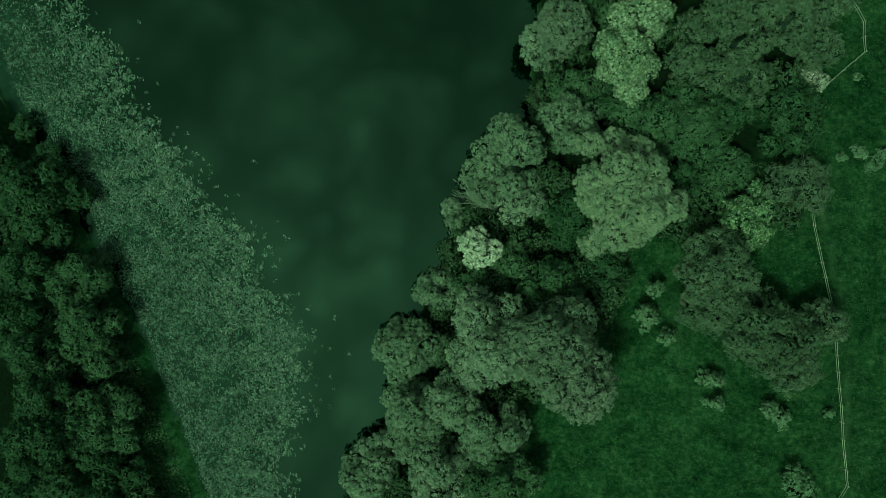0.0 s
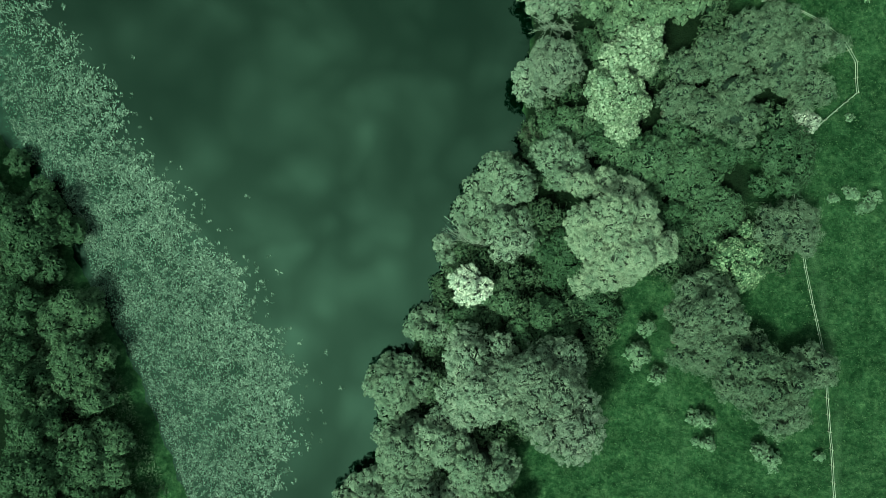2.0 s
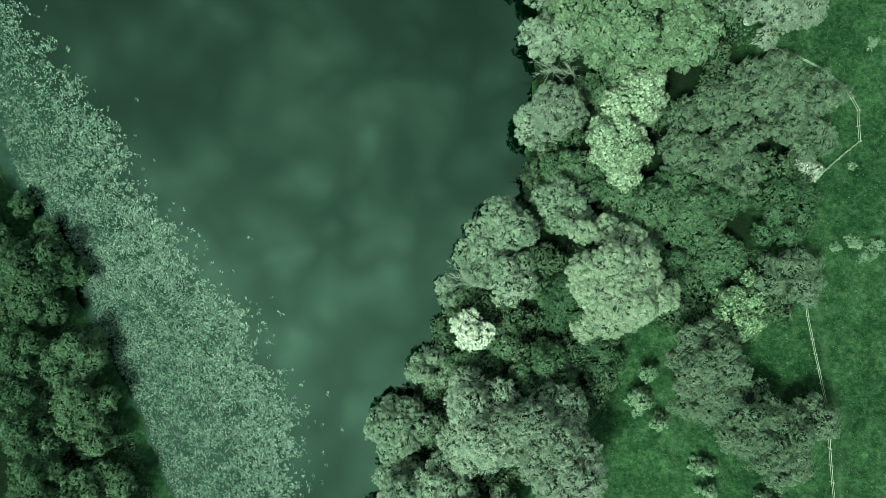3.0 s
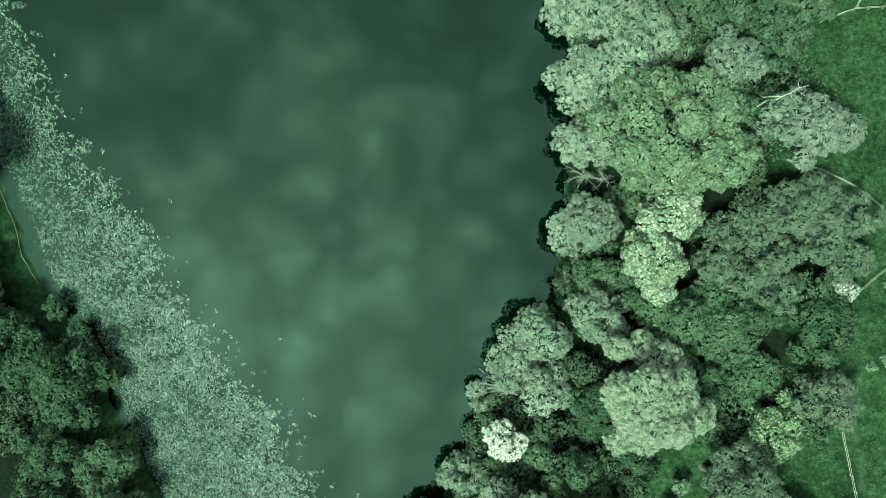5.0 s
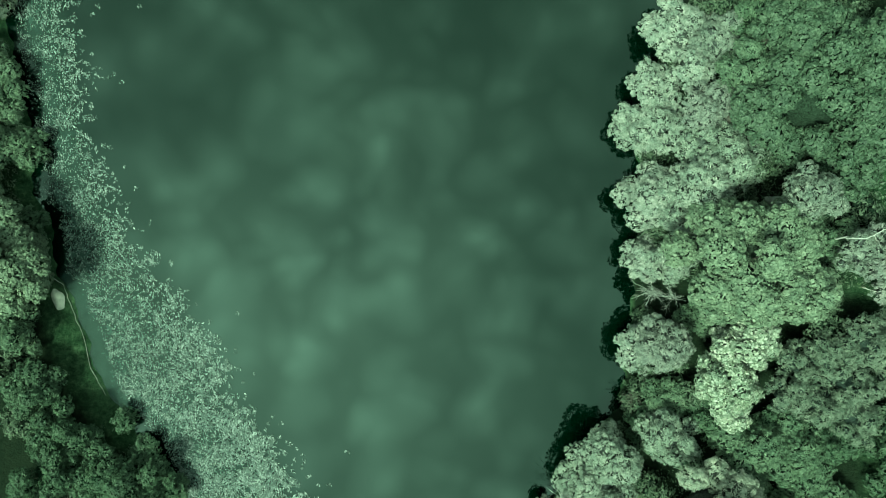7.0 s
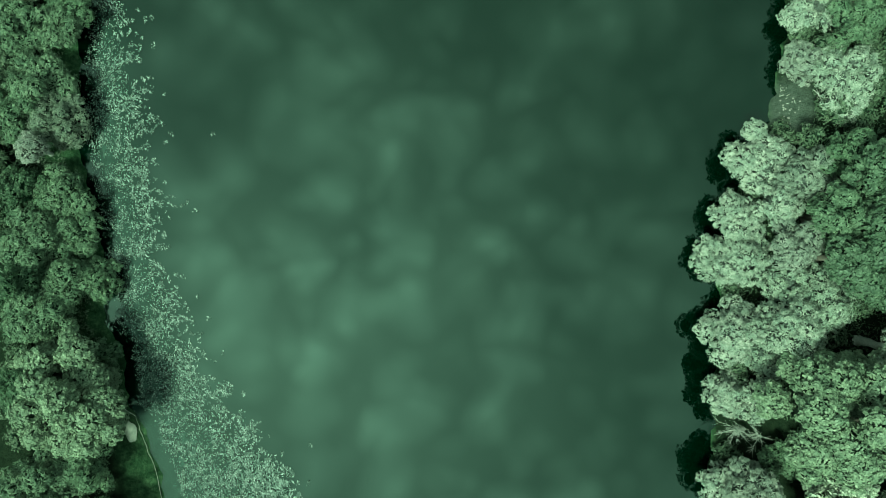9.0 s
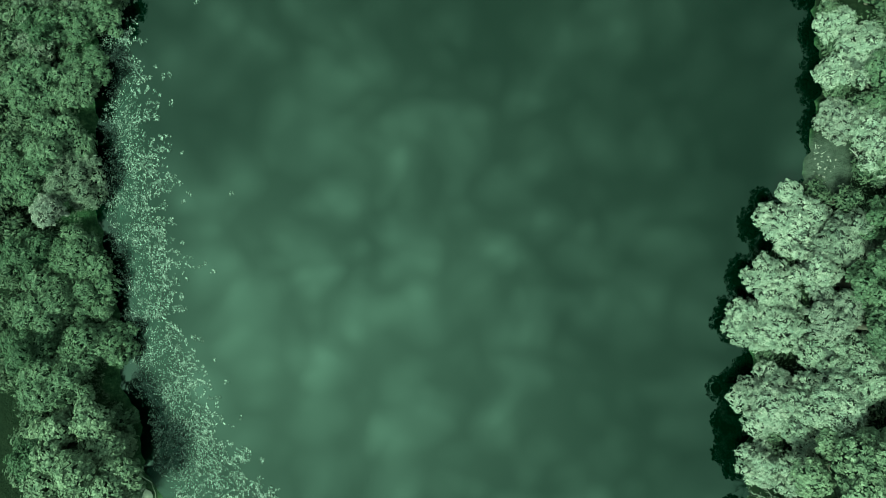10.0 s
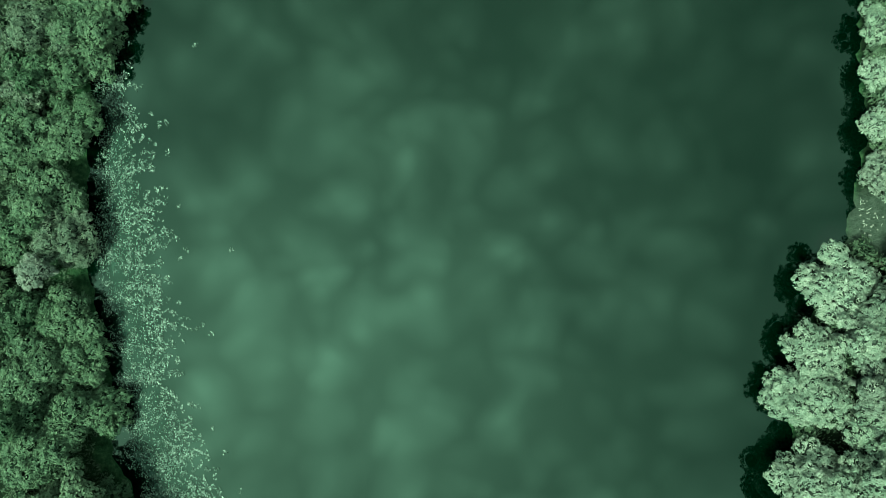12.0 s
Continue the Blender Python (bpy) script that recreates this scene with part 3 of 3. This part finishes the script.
    (37.5, 78.6, 3.7, 24, "deep"), (55.0, 86.8, 6.8, 32, "deep"), (55.4, 69.3, 5.0, 22, "deep"), (56.4, 74.7, 4.9, 27, "deep"),
    (42.9, 92.2, 4.8, 26, "deep"), (41.8, 96.2, 4.5, 18, "alder"),
]
NORTH = [
    (28.6, 96.7, 5.7, 9, "willow"), (35.3, 92.8, 4.5, 14, "pale"), (25.7, 85.2, 4.3, 8.3, "willow"), (21.3, 79.3, 3.1, 5.5, "willow"),
    (30.7, 87.7, 3.6, 13, "willow"), (40.2, 125.8, 5.2, 9.5, "willow"),
    (43.5, 121.4, 4.9, 14.5, "alder"), (37.9, 114.6, 3.6, 7, "pale"), (42.7, 111.2, 5.6, 13, "willow"), (44.4, 106.4, 3.0, 9, "willow"),
]
FAR = [
    (36.0, 140.0, 3.4, 5.6, "willow"), (36.6, 132.4, 3.2, 5.6, "willow"), (36.2, 122.9, 2.8, 5.4, "willow"), (37.1, 115.8, 3.0, 4.8, "pale"),
    (36.0, 149.4, 3.9, 6, "willow"),
]
INLET = [
    (32.8, 41.4, 3.7, 9, "alder"), (25.1, 6.3, 3.1, 8.4, "alder"), (29.1, 27.2, 4.3, 9, "alder"),
    (25.5, 23.0, 2.9, 6, "dark"), (27.0, 18.6, 2.2, 5, "alder"), (24.6, 20.4, 1.8, 4.5, "dark"),
]
WEST_A = [
    (-69.1, 8.8, 5.8, 9, "dark"), (-67.8, 1.8, 4.4, 8, "dark"), (-62.1, 7.6, 2.6, 4, "dark"),
    (-61.3, -8.3, 5.4, 9, "alder"), (-60.7, -16.3, 6.0, 10, "alder"), (-56.7, -22.5, 3.7, 8, "alder"),
    (-67.5, -19.7, 4.5, 13, "dark"), (-69.7, -6.2, 4.9, 11, "dark"), (-54.8, -33.2, 5.7, 11, "alder"),
    (-63.6, -34.4, 6.2, 14, "dark"), (-64.7, -26.6, 4.8, 13, "dark"), (-58.9, -43.6, 6.7, 12, "dark"),
    (-66.5, -41.7, 4.9, 15, "dark"), (-51.8, -43.6, 3.9, 8, "dark"), (-70.3, -14.0, 4.0, 12, "dark"),
]
WEST_B = [
    (-90.6, 53.4, 2.6, 6, "alder"), (-91.5, 36.5, 4.6, 9, "alder"), (-87.2, 25.5, 5.0, 9, "dark"),
    (-81.4, 16.8, 5.8, 9, "dark"), (-83.9, 9.5, 5.7, 12, "dark"), (-74.5, 9.9, 5.4, 9, "dark"),
    (-71.8, 20.0, 2.1, 3.9, "dark"), (-68.0, 14.4, 2.8, 4.0, "dark"), (-64.1, 8.7, 3.2, 5, "dark"),
    (-89.8, 56.6, 2.7, 5, "dark"),
]
WEST_C = [
    (-93.6, 49.4, 9.6, 16, "oak"), (-102.5, 93.7, 2.6, 10, "pale"), (-96.1, 79.3, 4.4, 5.8, "alder"), (-106.8, 116.2, 5.1, 8.5, "alder"),
    (-100.5, 116.1, 4.1, 7.5, "alder"), (-102.7, 105.4, 5.9, 9, "alder"),
    (-99.7, 33.5, 5.6, 12, "alder"), 
    (-91.9, 71.0, 3.8, 5, "alder"), (-100.5, 63.4, 5.8, 11, "alder"), (-97.2, 69.9, 4.7, 8, "alder"),
    (-103.2, 76.8, 5.7, 9, "alder"),
]
WEST_D = [
    (-98.9, 86.3, 4.9, 7, "alder"), (-99.6, 99.8, 5.6, 7.5, "grey"),
    
    (-105.4, 86.4, 4.9, 9, "dark"), (-104.4, 69.3, 4.8, 11, "dark"), (-106.5, 100.1, 5.1, 9, "alder"),
    (-101.1, 51.6, 3.9, 14, "dark"),
]
WEST_E = [
    (-98.6, 136.0, 5.6, 7, "alder"), (-106.0, 134.1, 5.7, 9, "grey"), (-107.0, 126.3, 4.0, 9, "dark"),
    (-93.9, 139.4, 3.4, 5, "alder"),
]
WEST_F = [
    (-101.9, 127.4, 4.4, 7, "alder"), (-95.6, 130.0, 2.8, 5, "alder"), (-107.1, 124.9, 4.1, 8, "grey"),
    (-97.9, 120.4, 3.7, 7, "alder"),
]
STANDS = (("trees on the south bank", SOUTH), ("trees on the slope", MID), ("shrubs on the meadow slope", SHRUBS), ("trees in the river bend", BEND),
          ("trees under the brow", OAKS), ("trees on the high bank", RIDGE), ("trees on the north bank", NORTH), ("trees upstream", FAR), ("trees by the inlet", INLET),
          ("trees on the west bank", WEST_A), ("trees on the west bank", WEST_B), ("trees on the west bank", WEST_C),
          ("trees on the west bank", WEST_D), ("trees on the west bank", WEST_E), ("trees on the west bank", WEST_F))
for group, rows in STANDS:
    for row in rows:
        tree(*row, group=group)


def thicket():
    """Low bushes that close the gaps between the crowns on both banks."""
    rng = np.random.default_rng(23)
    crowns = [(x, y, r) for _, rows in STANDS for x, y, r, _, _ in rows]
    tries = 0
    placed = []
    while len(placed) < 205 and tries < 30000:
        tries += 1
        y = rng.uniform(-58, 150)
        if rng.random() < 0.68:
            e, b = along(EAST_SHORE, y), along(WOOD_EDGE, y) - 1
            u = rng.uniform(0.03, 1.0) if rng.random() < 0.7 else rng.uniform(0.01, 0.08)
            x = e + u * (b - e)
            if x > np.interp(y, [-58, 50, 80, 150], [86, 78, 60, 52]):
                continue
            if 22 < x < 31 and 43.5 < y < 49.5:
                continue
            if np.hypot((x - 36.5) / 4.0, (y - 107) / 6.0) < 1:
                continue
            if x > 54 and abs(y - 41.5 + 0.527 * (x - 73.2)) < 4:
                continue
            low = u < 0.1
        else:
            x = along(WEST_SHORE, y) - rng.uniform(5.5, 20)
            if 14 < y < 50 and along(WEST_SHORE, y) - x < 10:
                continue
            low = False
        if min(np.hypot(x - a, y - c) / (0.85 * r) for a, c, r in crowns) < 0.97:
            continue
        if placed and min(np.hypot(x - a, y - c) for a, c in placed) < 2.6:
            continue
        placed.append((x, y))
        r = rng.uniform(1.6, 2.4) if low else rng.uniform(2.3, 3.3)
        tree(x, y, r, float(height(x, y)) + (rng.uniform(3.0, 4.5) if low else rng.uniform(4.0, 7.5)), "bush", "bushes between the trees")


thicket()
# low weeds in the meadow beside the fence
for x, y, r in ((71.4, 14.5, 1.1), (74.4, 15.3, 1.3), (77.8, 14.4, 1.5), (76.4, 12.9, 1.1), (78.1, 49.1, 0.9), (74.6, 28.1, 0.6)):
    tree(x, y, r, float(height(x, y)) + 0.3 + 0.3 * r, "shrub", "low weeds in the meadow")


# ---------------------------------------------------------------- water plants
def lily_bed():
    """Floating leaves in loose rafts, dense in mid-bed and scattered along the open water."""
    rng = np.random.default_rng(7)
    n = 56000
    y = rng.uniform(-75, 138, n)
    o, w = along(LILY_EDGE, y), along(WEST_SHORE, y)
    u = 1 - rng.random(n) ** 0.95 * np.interp(y, [-5, 10], [0.97, 0.86])
    ripple = 1.3 * np.sin(y * 0.9) + 0.9 * np.sin(y * 2.3 + 1) + 1.1 * np.sin(y * 0.37 + 2)
    x = w + (o + ripple + rng.exponential(0.8, n) * (u > 0.9) + rng.exponential(2.6, n) * (u > 0.9) * (rng.random(n) < 0.13) - w) * u
    keep = rng.random(n) < np.clip((o - w) / 28, 0.25, 1) * np.interp(y, [18, 40, 70], [1, 0.55, 0.42])
    raft = np.sin(x * 0.45 + 1.3 * np.sin(y * 0.31)) * np.sin(y * 0.52 + 1.9 * np.sin(x * 0.27))
    keep &= (raft > -0.25 + 0.2 * (u > 0.8)) | (rng.random(n) < 0.45)
    x, y, u = x[keep], y[keep], u[keep]
    # each raft holds a handful of leaves that overlap
    hand = rng.integers(2, 6, len(x)) + 2 * (u > 0.85)
    x, y, u = np.repeat(x, hand), np.repeat(y, hand), np.repeat(u, hand)
    x, y = x + rng.normal(0, 0.24, len(x)), y + rng.normal(0, 0.24, len(x))
    keep = height(x, y) < -0.02
    x, y, u = x[keep], y[keep], u[keep]
    c = np.stack([x, y, rng.uniform(0.02, 0.12, len(x))], -1)
    nrm = unit(np.stack([rng.normal(0, 0.3, len(x)), rng.normal(0, 0.3, len(x)), np.ones(len(x))], -1))
    north = np.interp(y, [20, 70], [1.0, 0.78])
    v, q = blades(rng, c, nrm, north * np.interp(u, [0, 0.5, 0.85, 1.1], [0.34, 0.42, 0.56, 0.66]), np.interp(u, [0, 0.5, 0.85, 1.1], [0.14, 0.17, 0.23, 0.28]), 0.05, np.array([0.3, -0.9, 0.0]) + rng.normal(0, 0.5, (len(x), 3)))
    bed = tagged(new("lily_bed", mesh_of("lily_bed", v, q, PADS)), "pale floating lily leaves in dense rafts along the bank", "lily leaves", kind="stuff")
    return bed


def weed_film():
    ys = np.arange(-90, 142, 1.0)
    us = np.linspace(-0.12, 1.06, 26)
    U, Y = np.meshgrid(us, ys)
    O, W = along(LILY_EDGE, Y), along(WEST_SHORE, Y)
    X = W + (O - W) * U
    v = np.stack([X, Y, 0 * X + 0.012], -1).reshape(-1, 3)
    nx, ny = len(us), len(ys)
    i = (np.arange(ny - 1)[:, None] * nx + np.arange(nx - 1)[None, :]).ravel()
    me = mesh_of("duckweed_film", v, np.stack([i, i + 1, i + nx + 1, i + nx], -1), WEED)
    cover = np.interp(U, [0, 0.1, 0.35, 0.65, 0.85, 1.0], [0.70, 0.90, 0.95, 0.72, 0.30, 0.0]) * np.clip((138 - Y) / 12, 0, 1)
    shade = np.interp(Y, [-30, 0, 6, 18, 22, 46, 49, 62], [0, 0, 4.0, 4.0, 0, 0, 2.0, 3.0])
    cover = cover * np.interp(Y, [-5, 14], [1, 0]) * np.interp(U, [0, 0.1, 0.5, 0.7], [0.75, 0.9, 1.0, 1.0]) + cover * np.interp(Y, [-5, 14], [0, 1])
    cover = cover * np.clip((X - W - shade) / 1.2 + (shade < 0.5), 0, 1)
    at = me.attributes.new("cover", "FLOAT", "POINT")
    at.data.foreach_set("value", cover.astype(np.float32).ravel())
    tagged(new("duckweed_film", me), "thin pale green film of duckweed on the water", "duckweed", kind="stuff")


weed_film()
lily_bed()


# ---------------------------------------------------------------- meadow grass
def meadow_grass():
    rng = np.random.default_rng(11)
    n = 95000
    x, y = rng.uniform(22, 100, n), rng.uniform(-62, 84, n)
    u = (x - along(EAST_SHORE, y)) / (along(BROW, y) - along(EAST_SHORE, y))
    clump = np.sin(x * 0.8 + 1.9 * np.sin(y * 0.43)) * np.sin(y * 0.7 + 1.5 * np.sin(x * 0.37))
    keep = (u > 0.45) & (x > along(WOOD_EDGE, y) - 2) & (rng.random(n) < 0.35 + 0.5 * (clump > 0))
    x, y = x[keep], y[keep]
    c = np.stack([x, y, rough_height(x, y) + rng.uniform(0.02, 0.07, len(x))], -1)
    nrm = unit(np.stack([rng.normal(0, 0.3, len(x)), rng.normal(0, 0.3, len(x)), np.full(len(x), 1.0)], -1))
    v, q = blades(rng, c, nrm, 0.42, 0.15, 0.1)
    tagged(new("meadow_grass", mesh_of("meadow_grass", v, q, GRASS)), "rough tufted meadow grass", "grass", kind="stuff")


def undergrowth():
    """Ferns, nettles and brambles on the shaded ground of both banks."""
    rng = np.random.default_rng(29)
    n = 60000
    y = rng.uniform(-60, 135, n)
    east = rng.random(n) < 0.7
    x = np.where(east, along(EAST_SHORE, y) + 0.5 + rng.random(n) * (along(WOOD_EDGE, y) - along(EAST_SHORE, y)), along(WEST_SHORE, y) - rng.uniform(2.5, 18, n))
    mud = np.hypot((x - 36.5) / 4.0, (y - 107) / 6.0) < 1
    landing = (y > 14) & (y < 49) & (along(WEST_SHORE, y) - x < 9)
    keep = ~mud & ~landing & (height(x, y) > 0.25) & (x < np.interp(y, [-58, 50, 80, 150], [86, 78, 60, 52]))
    x, y = x[keep], y[keep]
    c = np.stack([x, y, rough_height(x, y) + rng.uniform(0.05, 0.5, len(x))], -1)
    nrm = unit(np.stack([rng.normal(0, 0.4, len(x)), rng.normal(0, 0.4, len(x)), np.ones(len(x))], -1))
    v, q = blades(rng, c, nrm, 0.62, 0.24, 0.3)
    tagged(new("undergrowth", mesh_of("undergrowth", v, q, LEAVES["bush"])), "dark green ferns and brambles under the trees", "undergrowth", kind="stuff")


meadow_grass()
undergrowth()


# ---------------------------------------------------------------- rail fence
def box_mesh(name, sx, sy, sz, mat, bevel=0.012):
    bm = bmesh.new()
    bmesh.ops.create_cube(bm, size=1)
    bmesh.ops.scale(bm, vec=(sx, sy, sz), verts=bm.verts)
    bmesh.ops.bevel(bm, geom=bm.edges[:], offset=bevel, segments=1, affect="EDGES")
    me = bpy.data.meshes.new(name)
    bm.to_mesh(me)
    bm.free()
    me.materials.append(mat)
    return me


POST_MESH = box_mesh("post", 0.15, 0.15, 1.5, POST, 0.02)
RAIL_MESH = box_mesh("rail", 1.0, 0.05, 0.10, RAIL, 0.01)


def fence(points, label, bay=2.55):
    pts = [np.array(p, float) for p in points]
    stops = []
    for a, b in zip(pts, pts[1:]):
        n = max(1, round(np.linalg.norm(b - a) / bay))
        stops += [a + (b - a) * k / n for k in range(n)]
    stops.append(pts[-1])
    x0, y0 = stops[0]
    base = Vector((x0, y0, float(rough_height(x0, y0))))
    root = thing("rail_fence", label, "fence", base)
    rng = np.random.default_rng(len(stops))
    zs = [float(rough_height(*s)) for s in stops]
    for (x, y), z in zip(stops, zs):
        p = part("post", POST_MESH, root)
        p.location = Vector((x, y, z + 0.5)) - base
        p.rotation_euler = (rng.normal(0, 0.03), rng.normal(0, 0.03), rng.uniform(0, 0.5))
    for k in range(len(stops) - 1):
        (xa, ya), (xb, yb) = stops[k], stops[k + 1]
        for up in (1.12, 0.62):
            a = Vector((xa, ya, zs[k] + up + rng.normal(0, 0.02)))
            b = Vector((xb, yb, zs[k + 1] + up + rng.normal(0, 0.02)))
            d = b - a
            r = part("rail", RAIL_MESH, root)
            side = Vector((-d.y, d.x, 0)).normalized() * 0.11
            r.location = (a + b) / 2 - base + side
            r.rotation_euler = d.to_track_quat("X", "Z").to_euler()
            r.scale = (d.length + 0.14, 1, 1)
    return root


FIELD_FENCE = [(68.6, -45.0), (71.6, -39.9), (70.8, -32.2), (70.0, -23.9), (69.3, -15.6), (68.8, -10.5), (67.1, -0.8), (66.5, 2.9), (64.8, 16.6), (65.6, 23.3),
               (70.4, 27.6), (75.7, 32.2), (75.7, 37.5), (73.2, 41.5), (69.0, 44.7), (64.4, 47.1), (61.2, 48.3), (58.6, 49.2)]
fence(FIELD_FENCE, "weathered pale two-rail timber fence along the meadow")
fence([(63.6, 72.8), (68.7, 74.7), (78.0, 75.2), (90.0, 74.0)], "weathered pale rail fence at the meadow corner")
fence([(69.0, 75.1), (71.4, 80.0), (74.0, 85.0)], "weathered pale rail fence running up from the corner")


# ---------------------------------------------------------------- branches, logs, bank
def dead_branch():
    rng = np.random.default_rng(5)
    root = thing("dead_branch", "bleached bare branch sticking out of the canopy", "branch", (51, 57.1, 26))
    main = [(-3.6, 0.7, 1.6), (-3.0, -0.2, 2.3), (-0.1, -0.1, 2.6), (1.2, 0.5, 2.6), (2.5, 1.3, 2.7), (3.9, 1.7, 2.8)]
    part("bough", tube("bough", main, [0.03, 0.05, 0.07, 0.06, 0.05, 0.025], DEADWOOD, 6), root)
    part("twig", tube("twig", crooked(rng, (1.2, 0.5, 2.6), (2.2, -1.3, 2.6), 3, 0.1), [0.04, 0.03, 0.025, 0.015], DEADWOOD, 5), root)
    part("twig", tube("twig", crooked(rng, (2.5, 1.3, 2.7), (2.2, 2.3, 2.8), 2, 0.1), [0.05, 0.04, 0.02], DEADWOOD, 5), root)
    part("stem", tube("stem", crooked(rng, (-0.1, -0.1, 2.6), (0.4, 0.2, -9.0), 5, 0.2), [0.11, 0.13, 0.14, 0.16, 0.18, 0.2], DEADWOOD, 6), root)


def bare_branches(x, y, to, count, length, label, seed, mat=PALE_BARK, thick=0.07):
    """A fan of leafless limbs that reach out from the bank towards a point."""
    rng = np.random.default_rng(seed)
    z0 = float(rough_height(x, y))
    root = thing("bare_branches", label, "branches", (x, y, z0 - 0.05))
    aim = np.array([to[0] - x, to[1] - y, to[2] - z0])
    far = np.linalg.norm(aim)
    for k in range(count):
        end = aim * rng.uniform(0.55, 1.1) + rng.normal(0, 0.20 * length, 3)
        end[2] = max(end[2], 1.5)
        mid = aim * 0.45 + rng.normal(0, 0.04 * far, 3)
        pts = [(0, 0, 0), *crooked(rng, aim * 0.12, mid, 2, 0.1), *crooked(rng, mid, end, 4, 0.12)[1:]]
        limb = part("limb", tube("limb", pts, list(np.linspace(thick, 0.015, len(pts))), mat, 5), root)
        for j in range(8):
            s = mid + (end - mid) * rng.uniform(0.2, 0.9)
            e = s + unit(unit(end - mid) + rng.normal(0, 0.42, 3)) * rng.uniform(0.7, 1.8)
            part("twig", tube("twig", crooked(rng, s, e, 2, 0.06), [0.020, 0.014, 0.006], mat, 4), limb)
    return root


dead_branch()
bare_branches(16.8, 5.2, (8.6, 8.8, 9), 34, 6, "pale leafless willow limbs fanning out over the water", 31, PALE_BARK, 0.05)
bare_branches(29.6, 46.4, (23.6, 47.6, 6.5), 18, 8.5, "tangle of thin pale bare stems on the bank", 32, PALE_BARK, 0.04)
bare_branches(31.5, 45.4, (28.0, 46.6, 8), 12, 8, "thin pale bare stems leaning from under an oak", 36, PALE_BARK, 0.035)
bare_branches(27.0, 33.2, (24.2, 36.0, 5.5), 7, 2.0, "slender pale stems under a dome of leaves", 37, PALE_BARK, 0.05)
bare_branches(25.0, 29.0, (22.0, 26.0, 6), 9, 7, "tangle of dark bare twigs over the water", 33, BARK, 0.05)
bare_branches(26.5, 30.5, (24.0, 32.0, 6), 5, 4, "thin pale slanting stems under a willow", 34)
bare_branches(44.0, 104.5, (39.5, 108.0, 4.2), 4, 3, "bleached bare branch lying over the muddy bank", 35, DEADWOOD, 0.09)


def bank_edge():
    """The low timber edging of the western landing."""
    pts = [(-87.5, 46.6), (-84.9, 44.9), (-83.2, 40.6), (-80.7, 34.8), (-79.4, 29.5), (-76.3, 24.2)]
    root = thing("bank_edging", "dark wet timber edging along the grassy landing", "edging", (-83.2, 40.6, 0.1))
    for (xa, ya), (xb, yb) in zip(pts, pts[1:]):
        mat = DEADWOOD if ya > 46 else LOG
        rng = np.random.default_rng(int(ya * 10))
        part("log", tube("log", crooked(rng, (xa + 83.2, ya - 40.6, 0.25), (xb + 83.2, yb - 40.6, 0.22), 5, 0.06), [0.06, 0.07, 0.06, 0.07, 0.06, 0.06], mat, 7), root)


def sand_mound():
    n, rings = 28, 7
    rng = np.random.default_rng(3)
    wob = 1 + 0.1 * np.sin(np.arange(n) * 2 * np.pi / n * 3 + 1) + 0.06 * np.sin(np.arange(n) * 2 * np.pi / n * 5)
    v, q = [], []
    for r in range(rings):
        f = 1 - r / rings
        for k in range(n):
            w = 2 * math.pi * k / n
            dx, dy = 1.25 * f * wob[k] * math.cos(w), 2.4 * f * wob[k] * math.sin(w)
            v.append((dx * 0.94 - dy * 0.34, dx * 0.34 + dy * 0.94, 0.42 * (1 - f ** 2.2) - 0.06))
        if r:
            o = (r - 1) * n
            q += [(o + k, o + (k + 1) % n, o + n + (k + 1) % n, o + n + k) for k in range(n)]
    o = (rings - 1) * n
    q += [(o + k, o + k + 1, o + n - 2 - k, o + n - 1 - k) for k in range(n // 2 - 1)]
    ob = new("sand_mound", mesh_of("sand_mound", v, q, SAND, True))
    ob.location = (-85.7, 41.9, float(rough_height(-85.7, 41.9)))
    ob.rotation_euler = (0, 0, radians(-4))
    tagged(ob, "pale mound of sand on the grassy landing", "sand")


bank_edge()
sand_mound()


def bank_debris():
    rng = np.random.default_rng(17)
    for k in range(44):
        x, y = 34.3 + abs(rng.normal(0, 2.0)), rng.uniform(98, 113)
        z = float(rough_height(x, y))
        if z < 0.1:
            continue
        bm = bmesh.new()
        bmesh.ops.create_icosphere(bm, subdivisions=1, radius=rng.uniform(0.08, 0.24))
        for vert in bm.verts:
            vert.co *= 1 + 0.25 * noise.noise(vert.co * 4 + Vector((k, 0, 0)))
            vert.co.z *= 0.6
        me = bpy.data.meshes.new("stone")
        bm.to_mesh(me)
        bm.free()
        me.materials.append(STONE)
        ob = tagged(new("stone", me), "small pale stone on the muddy bank", "stone", "stones on the muddy bank")
        ob.location = (x, y, z + 0.04)
    for k in range(16):
        x, y = 34.6 + abs(rng.normal(0, 1.5)), rng.uniform(99, 112)
        z = float(rough_height(x, y))
        if z < 0.1:
            continue
        w = rng.uniform(0, 3.14)
        l = rng.uniform(0.2, 0.6)
        me = tube("driftwood", crooked(rng, (-l * math.cos(w), -l * math.sin(w), 0.08), (l * math.cos(w), l * math.sin(w), 0.1), 4, 0.1), [0.04, 0.05, 0.05, 0.04, 0.02], DEADWOOD, 6)
        ob = tagged(new("driftwood", me), "bleached driftwood stick on the muddy bank", "driftwood", "driftwood on the muddy bank")
        ob.location = (x, y, z)


bank_debris()
